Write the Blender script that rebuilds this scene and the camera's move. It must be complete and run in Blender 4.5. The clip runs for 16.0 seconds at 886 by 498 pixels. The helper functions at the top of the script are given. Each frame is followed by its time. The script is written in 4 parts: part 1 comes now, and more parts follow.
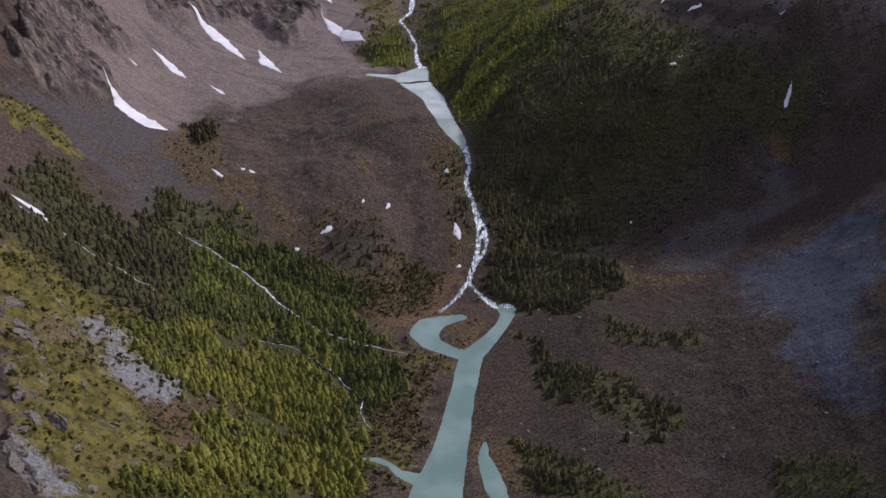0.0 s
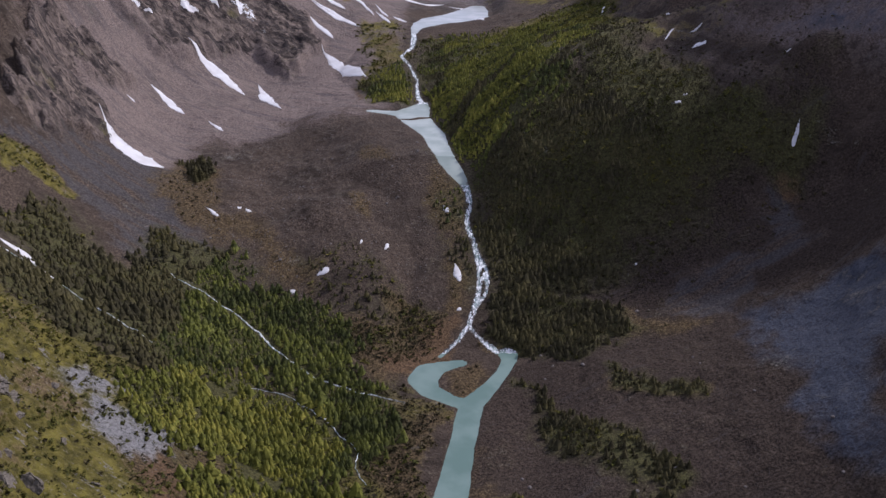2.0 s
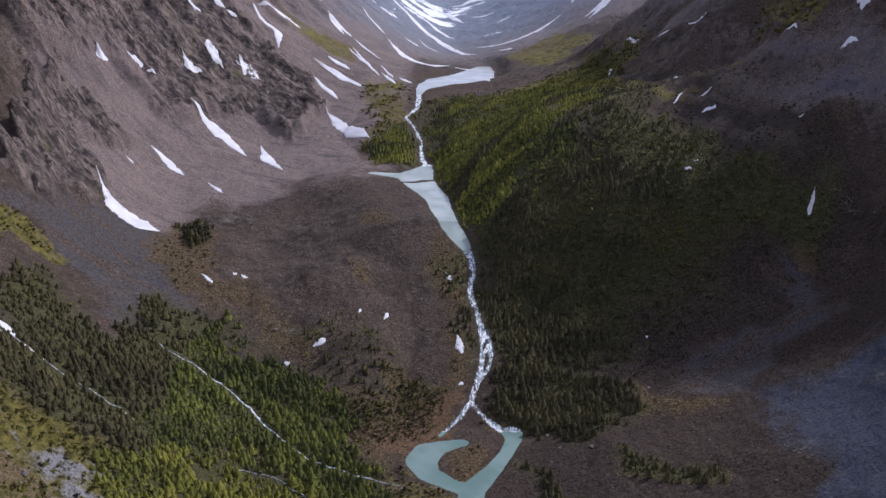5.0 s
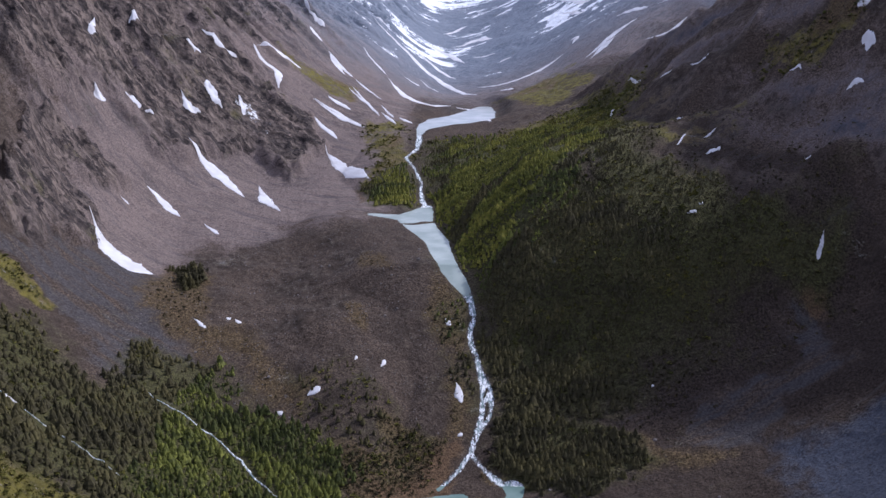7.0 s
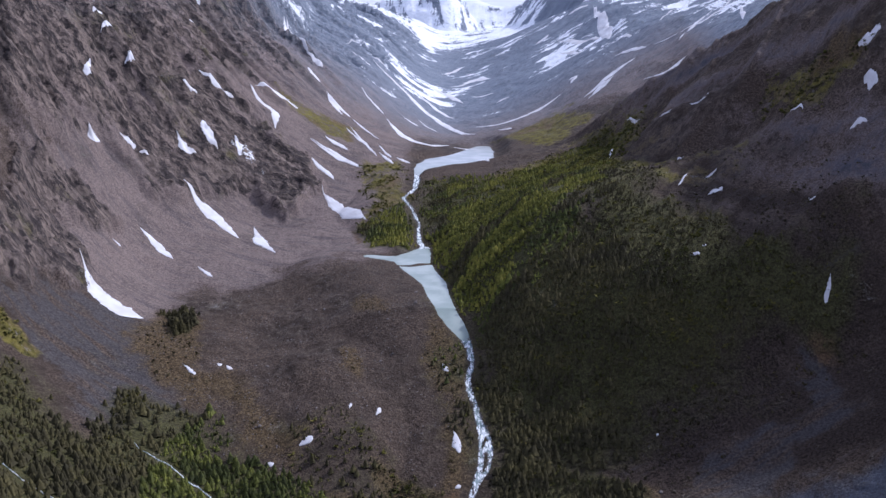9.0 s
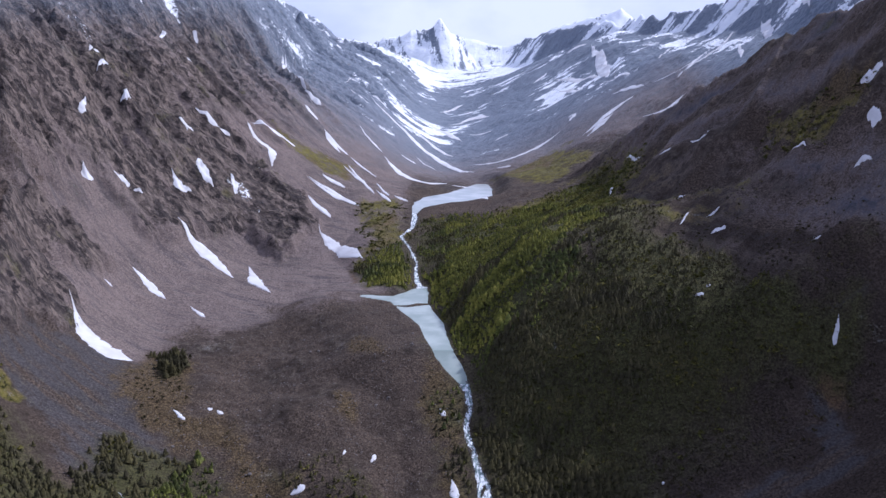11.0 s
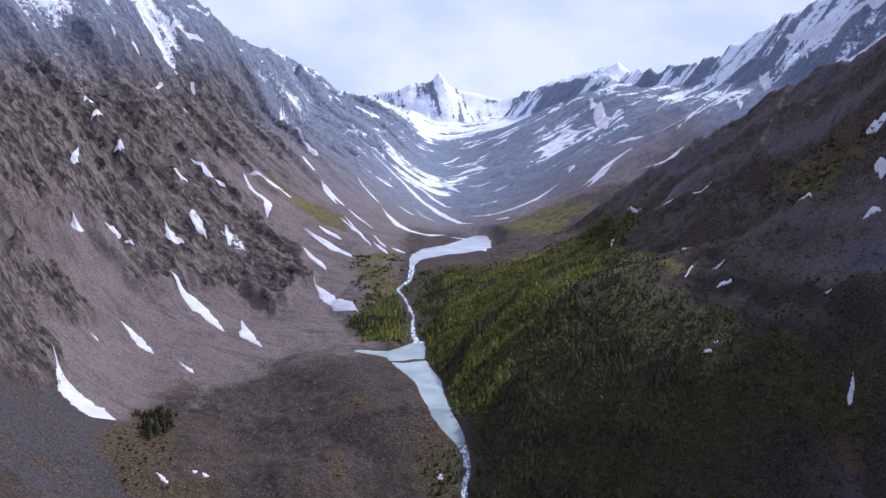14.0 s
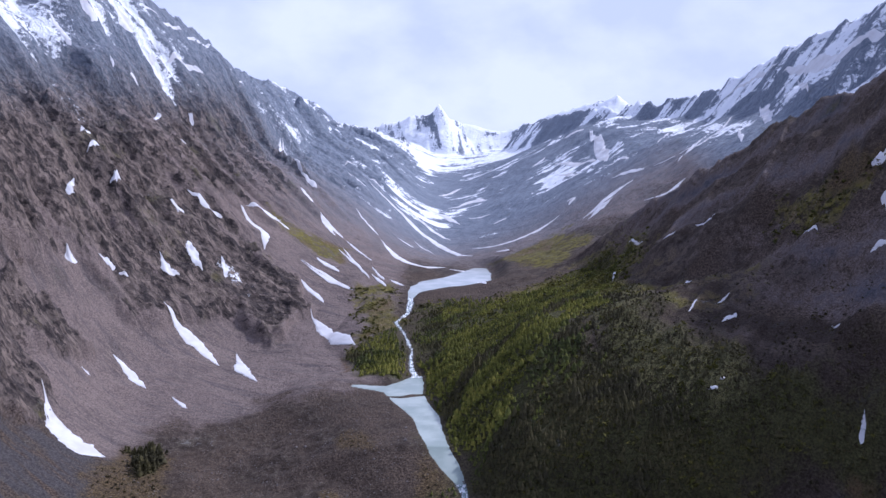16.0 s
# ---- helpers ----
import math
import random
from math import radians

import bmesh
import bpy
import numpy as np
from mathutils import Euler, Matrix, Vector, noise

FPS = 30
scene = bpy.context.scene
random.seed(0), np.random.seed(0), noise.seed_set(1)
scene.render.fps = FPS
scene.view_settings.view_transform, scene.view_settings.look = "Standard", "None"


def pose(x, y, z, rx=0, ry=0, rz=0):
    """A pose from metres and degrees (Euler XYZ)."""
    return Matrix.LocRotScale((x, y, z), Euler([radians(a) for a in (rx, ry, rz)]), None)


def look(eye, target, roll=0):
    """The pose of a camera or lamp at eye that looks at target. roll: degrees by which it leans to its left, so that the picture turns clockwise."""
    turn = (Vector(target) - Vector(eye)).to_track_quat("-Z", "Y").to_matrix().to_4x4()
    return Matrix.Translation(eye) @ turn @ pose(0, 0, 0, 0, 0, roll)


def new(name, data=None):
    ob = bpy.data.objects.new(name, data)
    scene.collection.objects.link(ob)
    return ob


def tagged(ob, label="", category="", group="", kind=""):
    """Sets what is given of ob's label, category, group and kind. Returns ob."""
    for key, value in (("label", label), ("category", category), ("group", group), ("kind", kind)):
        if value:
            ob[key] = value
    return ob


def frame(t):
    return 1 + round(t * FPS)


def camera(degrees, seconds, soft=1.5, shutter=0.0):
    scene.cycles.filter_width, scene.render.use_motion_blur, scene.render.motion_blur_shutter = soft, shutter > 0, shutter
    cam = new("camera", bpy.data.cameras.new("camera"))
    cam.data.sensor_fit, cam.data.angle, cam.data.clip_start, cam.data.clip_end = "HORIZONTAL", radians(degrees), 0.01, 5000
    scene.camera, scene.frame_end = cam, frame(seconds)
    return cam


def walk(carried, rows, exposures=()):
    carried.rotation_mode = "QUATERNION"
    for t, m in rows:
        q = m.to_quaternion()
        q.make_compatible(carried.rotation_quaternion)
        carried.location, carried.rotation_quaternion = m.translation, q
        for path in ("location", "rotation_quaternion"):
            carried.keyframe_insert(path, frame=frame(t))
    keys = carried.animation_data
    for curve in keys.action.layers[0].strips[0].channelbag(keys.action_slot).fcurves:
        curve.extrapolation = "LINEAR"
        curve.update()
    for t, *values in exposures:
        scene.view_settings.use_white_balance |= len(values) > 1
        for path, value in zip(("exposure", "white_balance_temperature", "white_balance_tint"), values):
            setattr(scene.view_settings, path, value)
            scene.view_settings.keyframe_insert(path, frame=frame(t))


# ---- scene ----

cam = camera(56, 16.0)
PATH = [
    (0, -3.56, -0.31, -9.48, -0.224, -24.638, 0.140),
    (0.5, -2.68, 5.26, -8.83, -0.135, -24.384, 0.174),
    (1, -1.81, 10.80, -8.23, -0.057, -23.829, 0.170),
    (1.5, -0.96, 16.29, -7.68, -0.005, -23.231, 0.169),
    (2, -0.13, 21.74, -7.18, 0.040, -22.633, 0.168),
    (2.5, 0.69, 27.13, -6.73, 0.136, -22.021, 0.154),
    (3, 1.48, 32.48, -6.33, 0.255, -21.403, 0.126),
    (3.5, 2.24, 37.76, -5.99, 0.356, -20.784, 0.089),
    (4, 2.99, 43.00, -5.70, 0.464, -20.175, 0.071),
    (4.6, 3.85, 49.19, -5.43, 0.570, -19.426, 0.042),
    (5.2, 4.66, 55.30, -5.23, 0.657, -18.669, 0.020),
    (5.8, 5.44, 61.31, -5.10, 0.724, -17.906, 0.008),
    (6.1, 5.81, 64.29, -5.07, 0.748, -17.522, 0.007),
    (6.5, 6.30, 68.21, -5.05, 0.772, -17.009, 0.011),
    (7, 6.87, 73.06, -5.08, 0.794, -16.367, 0.025),
    (7.5, 7.42, 77.83, -5.15, 0.777, -15.719, 0.058),
    (8, 7.93, 82.54, -5.27, 0.759, -15.074, 0.103),
    (8.5, 8.42, 87.18, -5.43, 0.750, -14.415, 0.130),
    (9, 8.88, 91.75, -5.63, 0.738, -13.754, 0.142),
    (9.6, 9.39, 97.14, -5.92, 0.723, -12.976, 0.159),
    (10.2, 9.86, 102.43, -6.26, 0.706, -12.210, 0.171),
    (10.8, 10.29, 107.63, -6.64, 0.691, -11.459, 0.176),
    (11.2, 10.56, 111.04, -6.92, 0.682, -10.967, 0.176),
    (11.5, 10.75, 113.57, -7.13, 0.675, -10.603, 0.173),
    (12, 11.06, 117.74, -7.50, 0.666, -10.003, 0.159),
    (12.5, 11.34, 121.85, -7.88, 0.661, -9.423, 0.149),
    (13, 11.59, 125.89, -8.28, 0.655, -8.828, 0.149),
    (13.5, 11.84, 129.88, -8.67, 0.643, -8.264, 0.140),
    (14, 12.06, 133.81, -9.06, 0.639, -7.690, 0.120),
    (14.5, 12.27, 137.68, -9.44, 0.642, -7.119, 0.090),
    (15, 12.48, 141.51, -9.80, 0.655, -6.544, 0.055),
    (15.5, 12.67, 145.29, -10.15, 0.657, -5.996, 0.020),
    (16, 12.86, 149.03, -10.46, 0.645, -5.489, -0.003),
]
walk(cam, [(t, pose(x, y, z, 90 + p, r, w)) for t, x, y, z, w, p, r in PATH],
     [(0.0, -0.15, 5850, 21), (8.0, 0.02, 5400, 20), (16.0, 0.06, 5240, 22)])

# ---- light ----
SUN_TO = Vector((0.67, 0.29, 0.69)).normalized()
sun = new("sun", bpy.data.lights.new("sun", "SUN"))
sun.data.energy, sun.data.angle, sun.data.color = 3.7, radians(2.5), (1.0, 0.925, 0.82)
sun.matrix_world = look((0, 0, 800), Vector((0, 0, 800)) - SUN_TO)

world = bpy.data.worlds.new("sky")
scene.world = world
world.use_nodes = True
wn, wl = world.node_tree.nodes, world.node_tree.links
wn.clear()
w_out = wn.new("ShaderNodeOutputWorld")
w_bg = wn.new("ShaderNodeBackground")
w_sky = wn.new("ShaderNodeTexSky")
w_sky.sky_type, w_sky.sun_disc = "NISHITA", False
w_sky.sun_elevation = math.asin(SUN_TO.z)
w_sky.sun_rotation = math.atan2(SUN_TO.x, SUN_TO.y)
w_tc = wn.new("ShaderNodeTexCoord")
w_map = wn.new("ShaderNodeMapping")
w_map.inputs["Scale"].default_value = (1.0, 1.0, 1.7)
w_noise = wn.new("ShaderNodeTexNoise")
w_noise.inputs["Scale"].default_value = 3.4
w_noise.inputs["Detail"].default_value = 8.0
w_noise.inputs["Roughness"].default_value = 0.56
w_sep = wn.new("ShaderNodeSeparateXYZ")
# broken cloud, thicker towards the horizon
w_height = wn.new("ShaderNodeMapRange")
w_height.inputs["From Min"].default_value, w_height.inputs["From Max"].default_value = 0.05, 0.75
w_height.inputs["To Min"].default_value, w_height.inputs["To Max"].default_value = 0.30, 0.07
w_add = wn.new("ShaderNodeMath")
w_add.operation = "ADD"
w_ramp = wn.new("ShaderNodeValToRGB")
w_ramp.color_ramp.elements[0].position, w_ramp.color_ramp.elements[0].color = 0.46, (0.0, 0.0, 0.0, 1)
w_ramp.color_ramp.elements[1].position, w_ramp.color_ramp.elements[1].color = 0.66, (1, 1, 1, 1)
w_shade = wn.new("ShaderNodeTexNoise")
w_shade.inputs["Scale"].default_value = 5.0
w_shade.inputs["Detail"].default_value = 7.0
w_tone = wn.new("ShaderNodeMapRange")
w_tone.inputs["From Min"].default_value, w_tone.inputs["From Max"].default_value = 0.40, 0.60
w_cloud = wn.new("ShaderNodeMix")
w_cloud.data_type = "RGBA"
w_cloud.inputs["A"].default_value = (9.0, 9.5, 11.8, 1)
w_cloud.inputs["B"].default_value = (11.6, 11.8, 13.4, 1)
w_mix = wn.new("ShaderNodeMix")
w_mix.data_type = "RGBA"
wl.new(w_tc.outputs["Generated"], w_map.inputs["Vector"])
wl.new(w_tc.outputs["Generated"], w_sep.inputs["Vector"])
wl.new(w_sep.outputs["Z"], w_height.inputs["Value"])
wl.new(w_map.outputs["Vector"], w_noise.inputs["Vector"])
wl.new(w_map.outputs["Vector"], w_shade.inputs["Vector"])
wl.new(w_noise.outputs["Fac"], w_add.inputs[0])
wl.new(w_height.outputs["Result"], w_add.inputs[1])
wl.new(w_add.outputs[0], w_ramp.inputs["Fac"])
wl.new(w_shade.outputs["Fac"], w_tone.inputs["Value"])
wl.new(w_tone.outputs["Result"], w_cloud.inputs["Factor"])
wl.new(w_ramp.outputs["Color"], w_mix.inputs["Factor"])
wl.new(w_sky.outputs["Color"], w_mix.inputs["A"])
wl.new(w_cloud.outputs["Result"], w_mix.inputs["B"])
wl.new(w_mix.outputs["Result"], w_bg.inputs["Color"])
w_bg.inputs["Strength"].default_value = 0.072
wl.new(w_bg.outputs["Background"], w_out.inputs["Surface"])


# ---- ground cover: outlines of what grows or lies where, and of painted shade ----
ZONES = {
    "conifer": [
        [(-199, 505), (-179, 565), (-149, 561), (-98, 535), (-66, 481), (-57, 426), (-62, 384), (-154, 319), (-159, 340), (-136, 395), (-139, 426), (-161, 460), (-182, 462)],
        [(-347, 624), (-330, 674), (-259, 656), (-236, 714), (-160, 683), (-110, 650), (-69, 609), (-76, 581), (-39, 563), (-31, 525), (-58, 450), (-98, 535), (-153, 563), (-218, 522), (-270, 507), (-290, 499)],
        [(-127, 707), (-95, 710), (-43, 678), (-2, 652), (-41, 607), (-88, 629)],
        [(6, 941), (-14, 1020), (-34, 1212), (-26, 1278), (29, 1294), (69, 1252), (133, 1264), (215, 1333), (250, 1280), (117, 882), (178, 780), (241, 735), (213, 708), (142, 684), (73, 674), (34, 707), (26, 765), (13, 832)],
        [(-113, 1148), (-49, 1196), (-37, 1059), (-90, 1056)],
        [(62, 559), (81, 514), (111, 478), (147, 419), (135, 410), (97, 440), (63, 493)],
        [(29, 428), (84, 411), (113, 376), (39, 389)],
        [(192, 388), (212, 358), (207, 317), (193, 352)],
        [(44, 675), (110, 678), (159, 608), (102, 592), (54, 627)],
        [(-281, 881), (-256, 883), (-244, 841), (-265, 834)],
        [(211, 1154), (207, 889), (241, 823), (276, 756), (254, 725), (221, 717), (138, 735), (108, 770)],
        [(118, 559), (178, 523), (184, 503), (113, 531)],
        [(110, 838), (166, 875), (205, 772), (255, 788), (303, 773), (352, 784), (332, 731), (299, 720), (228, 738), (202, 718), (139, 716), (77, 742)],
    ],
    "grass": [
        [(-287, 490), (-271, 495), (-252, 520), (-223, 518), (-197, 517), (-184, 511), (-218, 472), (-240, 448), (-255, 423)],
        [(-290, 499), (-248, 507), (-206, 522), (-157, 543), (-77, 484), (-57, 426), (-56, 386), (-186, 272)],
        [(75, 1597), (106, 1598), (214, 1661), (254, 1521), (147, 1398)],
        [(344, 1028), (396, 950), (409, 911), (395, 899), (338, 933)],
        [(-135, 1362), (-53, 1375), (-59, 1234), (-49, 1196), (-113, 1141), (-110, 1275)],
        [(-305, 1528), (-215, 1494), (-142, 1507), (-168, 1420), (-242, 1441)],
        [(-383, 714), (-367, 731), (-321, 722), (-321, 708), (-355, 697), (-371, 682)],
        [(183, 1295), (225, 1362), (262, 1306), (287, 1201), (247, 1201), (153, 941), (123, 959)],
        [(9, 974), (-26, 1214), (55, 1293), (225, 1346), (256, 1215), (96, 897), (38, 833)],
    ],
    "dry": [
        [(-166, 446), (-149, 471), (-134, 447), (-138, 401), (-159, 390)],
        [(-6, 589), (33, 596), (34, 572), (13, 548), (-4, 563)],
        [(-38, 532), (0, 526), (-3, 495), (-16, 439), (-35, 436), (-53, 493)],
        [(304, 733), (321, 737), (322, 724), (294, 720)],
        [(393, 989), (410, 931), (399, 906), (361, 965)],
        [(35, 625), (63, 626), (85, 633), (77, 616), (39, 618)],
        [(-89, 622), (-42, 655), (8, 657), (-13, 607), (-39, 563), (-72, 588)],
        [(-299, 829), (-241, 848), (-196, 767), (-114, 691), (-112, 668), (-182, 720), (-257, 777)],
        [(-12, 823), (6, 810), (19, 764), (16, 715), (6, 750), (-9, 789)],
        [(-97, 795), (-76, 784), (-73, 761), (-93, 764)],
        [(-87, 896), (-56, 869), (-53, 835), (-82, 855)],
        [(54, 627), (83, 626), (106, 646), (212, 608), (181, 602), (99, 604)],
        [(112, 544), (187, 515), (184, 503), (110, 531)],
        [(-189, 423), (-172, 459), (-140, 465), (-124, 415), (-137, 389), (-162, 390)],
        [(19, 490), (23, 488), (19, 436), (35, 410), (40, 388), (22, 386), (13, 411), (17, 451)],
        [(-292, 849), (-285, 892), (-241, 868), (-220, 809), (-221, 766), (-245, 768), (-279, 814)],
        [(-17, 827), (6, 810), (18, 767), (11, 735), (-5, 761), (-16, 796)],
        [(-9, 830), (7, 802), (18, 765), (13, 739), (-2, 751), (-13, 788)],
        [(7, 717), (21, 706), (22, 658), (8, 653), (5, 686)],
        [(-87, 642), (-41, 641), (1, 658), (5, 636), (-30, 594), (-73, 593)],
    ],
    "heath": [
        [(27, 564), (61, 597), (165, 590), (207, 460), (183, 341), (21, 385)],
        [(31, 738), (117, 882), (268, 1057), (399, 863), (344, 702), (319, 719), (280, 708), (202, 660), (114, 646), (47, 623)],
    ],
    "pale": [
        [(-234, 446), (-222, 475), (-200, 486), (-203, 453), (-220, 443)],
        [(-205, 437), (-190, 463), (-166, 470), (-153, 453), (-168, 418), (-188, 418)],
        [(-237, 449), (-221, 493), (-210, 474), (-218, 455), (-229, 449)],
        [(-211, 451), (-198, 461), (-168, 469), (-158, 435), (-174, 435), (-176, 412), (-200, 424)],
        [(-208, 493), (-194, 492), (-189, 475), (-204, 480)],
        [(-181, 301), (-174, 313), (-166, 304), (-173, 287)],
        [(-208, 317), (-190, 319), (-173, 305), (-178, 283), (-188, 279)],
    ],
    "slate": [
        [(331, 586), (238, 607), (219, 554), (223, 417), (240, 376)],
    ],
    "crag": [
        [(-458, 975), (-448, 998), (-431, 1003), (-405, 1015), (-387, 1044), (-377, 1024), (-396, 1006), (-419, 994), (-434, 968), (-443, 943)],
        [(-427, 911), (-416, 927), (-390, 935), (-370, 909), (-365, 873), (-372, 836), (-384, 824)],
        [(-388, 1188), (-361, 1202), (-343, 1163), (-370, 1157)],
        [(-315, 1316), (-265, 1342), (-204, 1322), (-176, 1257), (-219, 1225), (-271, 1256), (-300, 1267)],
        [(-438, 879), (-421, 884), (-403, 897), (-375, 919), (-359, 883), (-370, 841), (-380, 800), (-389, 772)],
        [(-562, 1197), (-453, 1381), (-263, 1367), (-180, 1262), (-215, 1196), (-283, 1236), (-374, 1126), (-431, 1158), (-465, 1061), (-485, 1028)],
        [(-443, 939), (-388, 931), (-356, 871), (-370, 793)],
        [(-471, 997), (-453, 1029), (-419, 1045), (-387, 1031), (-382, 1000), (-419, 952), (-440, 934)],
        [(-268, 449), (-253, 449), (-224, 400), (-219, 360), (-229, 364)],
        [(-223, 349), (-211, 360), (-187, 321), (-184, 290), (-200, 302)],
    ],
    "band": [
        [(-390, 733), (-369, 788), (-354, 860), (-294, 846), (-243, 776), (-194, 707), (-228, 679), (-244, 669), (-283, 691), (-321, 722), (-353, 738), (-384, 716)],
        [(305, 727), (320, 725), (310, 691), (301, 642), (265, 636), (238, 606), (165, 631), (202, 663), (254, 685), (288, 709)],
    ],
    "scree": [
        [(-485, 1028), (-465, 1059), (-405, 1122), (-346, 1148), (-170, 1198), (-91, 1019), (-140, 1008), (-197, 1013), (-264, 945), (-284, 844), (-340, 844), (-357, 861), (-370, 793)],
        [(-93, 1040), (-180, 1262), (-234, 1393), (-168, 1420), (-78, 1383), (-77, 1166)],
    ],
    "brush": [
        [(-90, 588), (-31, 563), (5, 531), (5, 488), (-11, 442), (-34, 393), (-49, 386), (-58, 450), (-93, 527)],
        [(-88, 625), (-42, 658), (3, 652), (-23, 598), (-68, 587)],
    ],
    "rust": [
        [(-167, 416), (-154, 424), (-137, 404), (-149, 385), (-162, 390)],
        [(-46, 602), (-14, 640), (13, 651), (17, 641), (-9, 613), (-31, 588)],
        [(-40, 587), (-13, 621), (13, 645), (6, 617), (-22, 584)],
        [(-111, 1067), (-122, 1177), (-101, 1067)],
        [(-170, 422), (-161, 438), (-147, 396), (-157, 391), (-167, 401)],
        [(311, 740), (321, 731), (319, 712), (300, 712), (294, 722)],
    ],
}

# ---- shape of the valley ----
def lattice(ix, iy, seed):
    n = (ix.astype(np.int64) * 374761393 + iy.astype(np.int64) * 668265263 + seed * 1442695041) & 0x7FFFFFFF
    n = ((n ^ (n >> 13)) * 1274126177) & 0x7FFFFFFF
    n = n ^ (n >> 16)
    return (n & 0xFFFF) / 65535.0


def value_noise(x, y, seed=0):
    ix, iy = np.floor(x), np.floor(y)
    fx, fy = x - ix, y - iy
    fx, fy = fx * fx * fx * (fx * (fx * 6 - 15) + 10), fy * fy * fy * (fy * (fy * 6 - 15) + 10)
    a, b = lattice(ix, iy, seed), lattice(ix + 1, iy, seed)
    c, d = lattice(ix, iy + 1, seed), lattice(ix + 1, iy + 1, seed)
    return (a + (b - a) * fx) * (1 - fy) + (c + (d - c) * fx) * fy


def fbm(x, y, size, octaves=5, gain=0.5, seed=0):
    """Layered noise from -1 to 1 with its largest waves size metres long."""
    total, amp, norm = 0.0, 1.0, 0.0
    x, y = np.asarray(x, float) / size, np.asarray(y, float) / size
    for k in range(octaves):
        total = total + amp * (value_noise(x, y, seed + k * 17) * 2 - 1)
        norm += amp
        x, y, amp = x * 1.93 * 0.8 + y * 1.93 * 0.6 + 11.3, y * 1.93 * 0.8 - x * 1.93 * 0.6 + 4.7, amp * gain
    return total / norm


def ridged(x, y, size, octaves=4, seed=0):
    total, amp, norm = 0.0, 1.0, 0.0
    x, y = np.asarray(x, float) / size, np.asarray(y, float) / size
    for k in range(octaves):
        total = total + amp * (1 - np.abs(value_noise(x, y, seed + k * 31) * 2 - 1) * 2)
        norm += amp
        x, y, amp = x * 2.03 + 5.1, y * 2.03 + 9.2, amp * 0.55
    return total / norm


def smooth(a, b, v):
    t = np.clip((v - a) / (b - a), 0, 1)
    return t * t * (3 - 2 * t)


def glide(xs, ys, at):
    """Monotone cubic through (xs, ys); ys may hold several columns."""
    xs, ys = np.asarray(xs, float), np.asarray(ys, float)
    h = np.diff(xs).reshape([-1] + [1] * (ys.ndim - 1))
    d = np.diff(ys, axis=0) / h
    m = np.zeros_like(ys)
    same = d[:-1] * d[1:] > 0
    w1, w2 = 2 * h[1:] + h[:-1], h[1:] + 2 * h[:-1]
    with np.errstate(divide="ignore", invalid="ignore"):
        m[1:-1] = np.where(same, (w1 + w2) / (w1 / d[:-1] + w2 / d[1:]), 0)
    m[0], m[-1] = d[0], d[-1]
    at = np.clip(at, xs[0], xs[-1])
    i = np.clip(np.searchsorted(xs, at) - 1, 0, len(xs) - 2)
    shape = [-1] + [1] * (ys.ndim - 1)
    hh = (xs[i + 1] - xs[i])
    t = ((at - xs[i]) / hh).reshape(shape)
    hh = hh.reshape(shape)
    return ((2 * t ** 3 - 3 * t ** 2 + 1) * ys[i] + (t ** 3 - 2 * t ** 2 + t) * hh * m[i]
            + (3 * t ** 2 - 2 * t ** 3) * ys[i + 1] + (t ** 3 - t ** 2) * hh * m[i + 1])


# cross-sections of the valley: heights from the left wall to the right wall, fanning out with the distance
FAN = (-1.0, -0.6, -0.45, -0.36, -0.27, -0.18, -0.09, 0.0, 0.09, 0.18, 0.27, 0.36, 0.45, 0.6, 1.0)
STATIONS, SECTIONS = [], []


def section(y, *heights):
    STATIONS.append(y)
    SECTIONS.append(heights)


section(-900, -100, -200, -240, -265, -290, -315, -345, -362, -355, -345, -335, -318, -290, -220, -20)
section(200, -100, -200, -240, -265, -290, -315, -338, -352, -350, -345, -335, -315, -285, -210, 0)
section(350, 0, -193, -248, -278, -311, -335, -348, -351, -346, -341, -335, -317, -282, -190, 40)
section(480, 60, -153, -228, -279, -314, -345, -352, -352, -343, -325, -317, -299, -258, -156, 70)
section(620, 140, -124, -219, -274, -306, -329, -328, -350, -338, -322, -312, -282, -225, -118, 120)
section(705, 203, -86, -190, -259, -288, -304, -296, -314, -305, -288, -268, -252, -205, -95, 145)
section(780, 260, -44, -154, -241, -274, -284, -272, -273, -232, -184, -166, -158, -125, -52, 170)
section(950, 370, 56, -85, -204, -267, -269, -253, -231, -172, -145, -124, -96, -45, 46, 260)
section(1150, 500, 226, 76, -76, -196, -240, -238, -218, -186, -147, -95, -34, 29, 123, 340)
section(1400, 660, 416, 266, 126, 10, -107, -167, -180, -165, -133, -58, 46, 122, 231, 420)
section(1700, 800, 556, 416, 266, 134, -4, -109, -176, -135, -48, 26, 97, 183, 302, 500)
section(2200, 800, 600, 450, 300, 190, 100, -8, -118, -60, 40, 100, 160, 230, 330, 520)
section(3000, 700, 550, 450, 350, 250, 160, 70, -45, 45, 140, 180, 220, 280, 360, 520)
section(4700, 500, 450, 400, 350, 300, 250, 180, 110, 110, 180, 250, 300, 340, 400, 500)

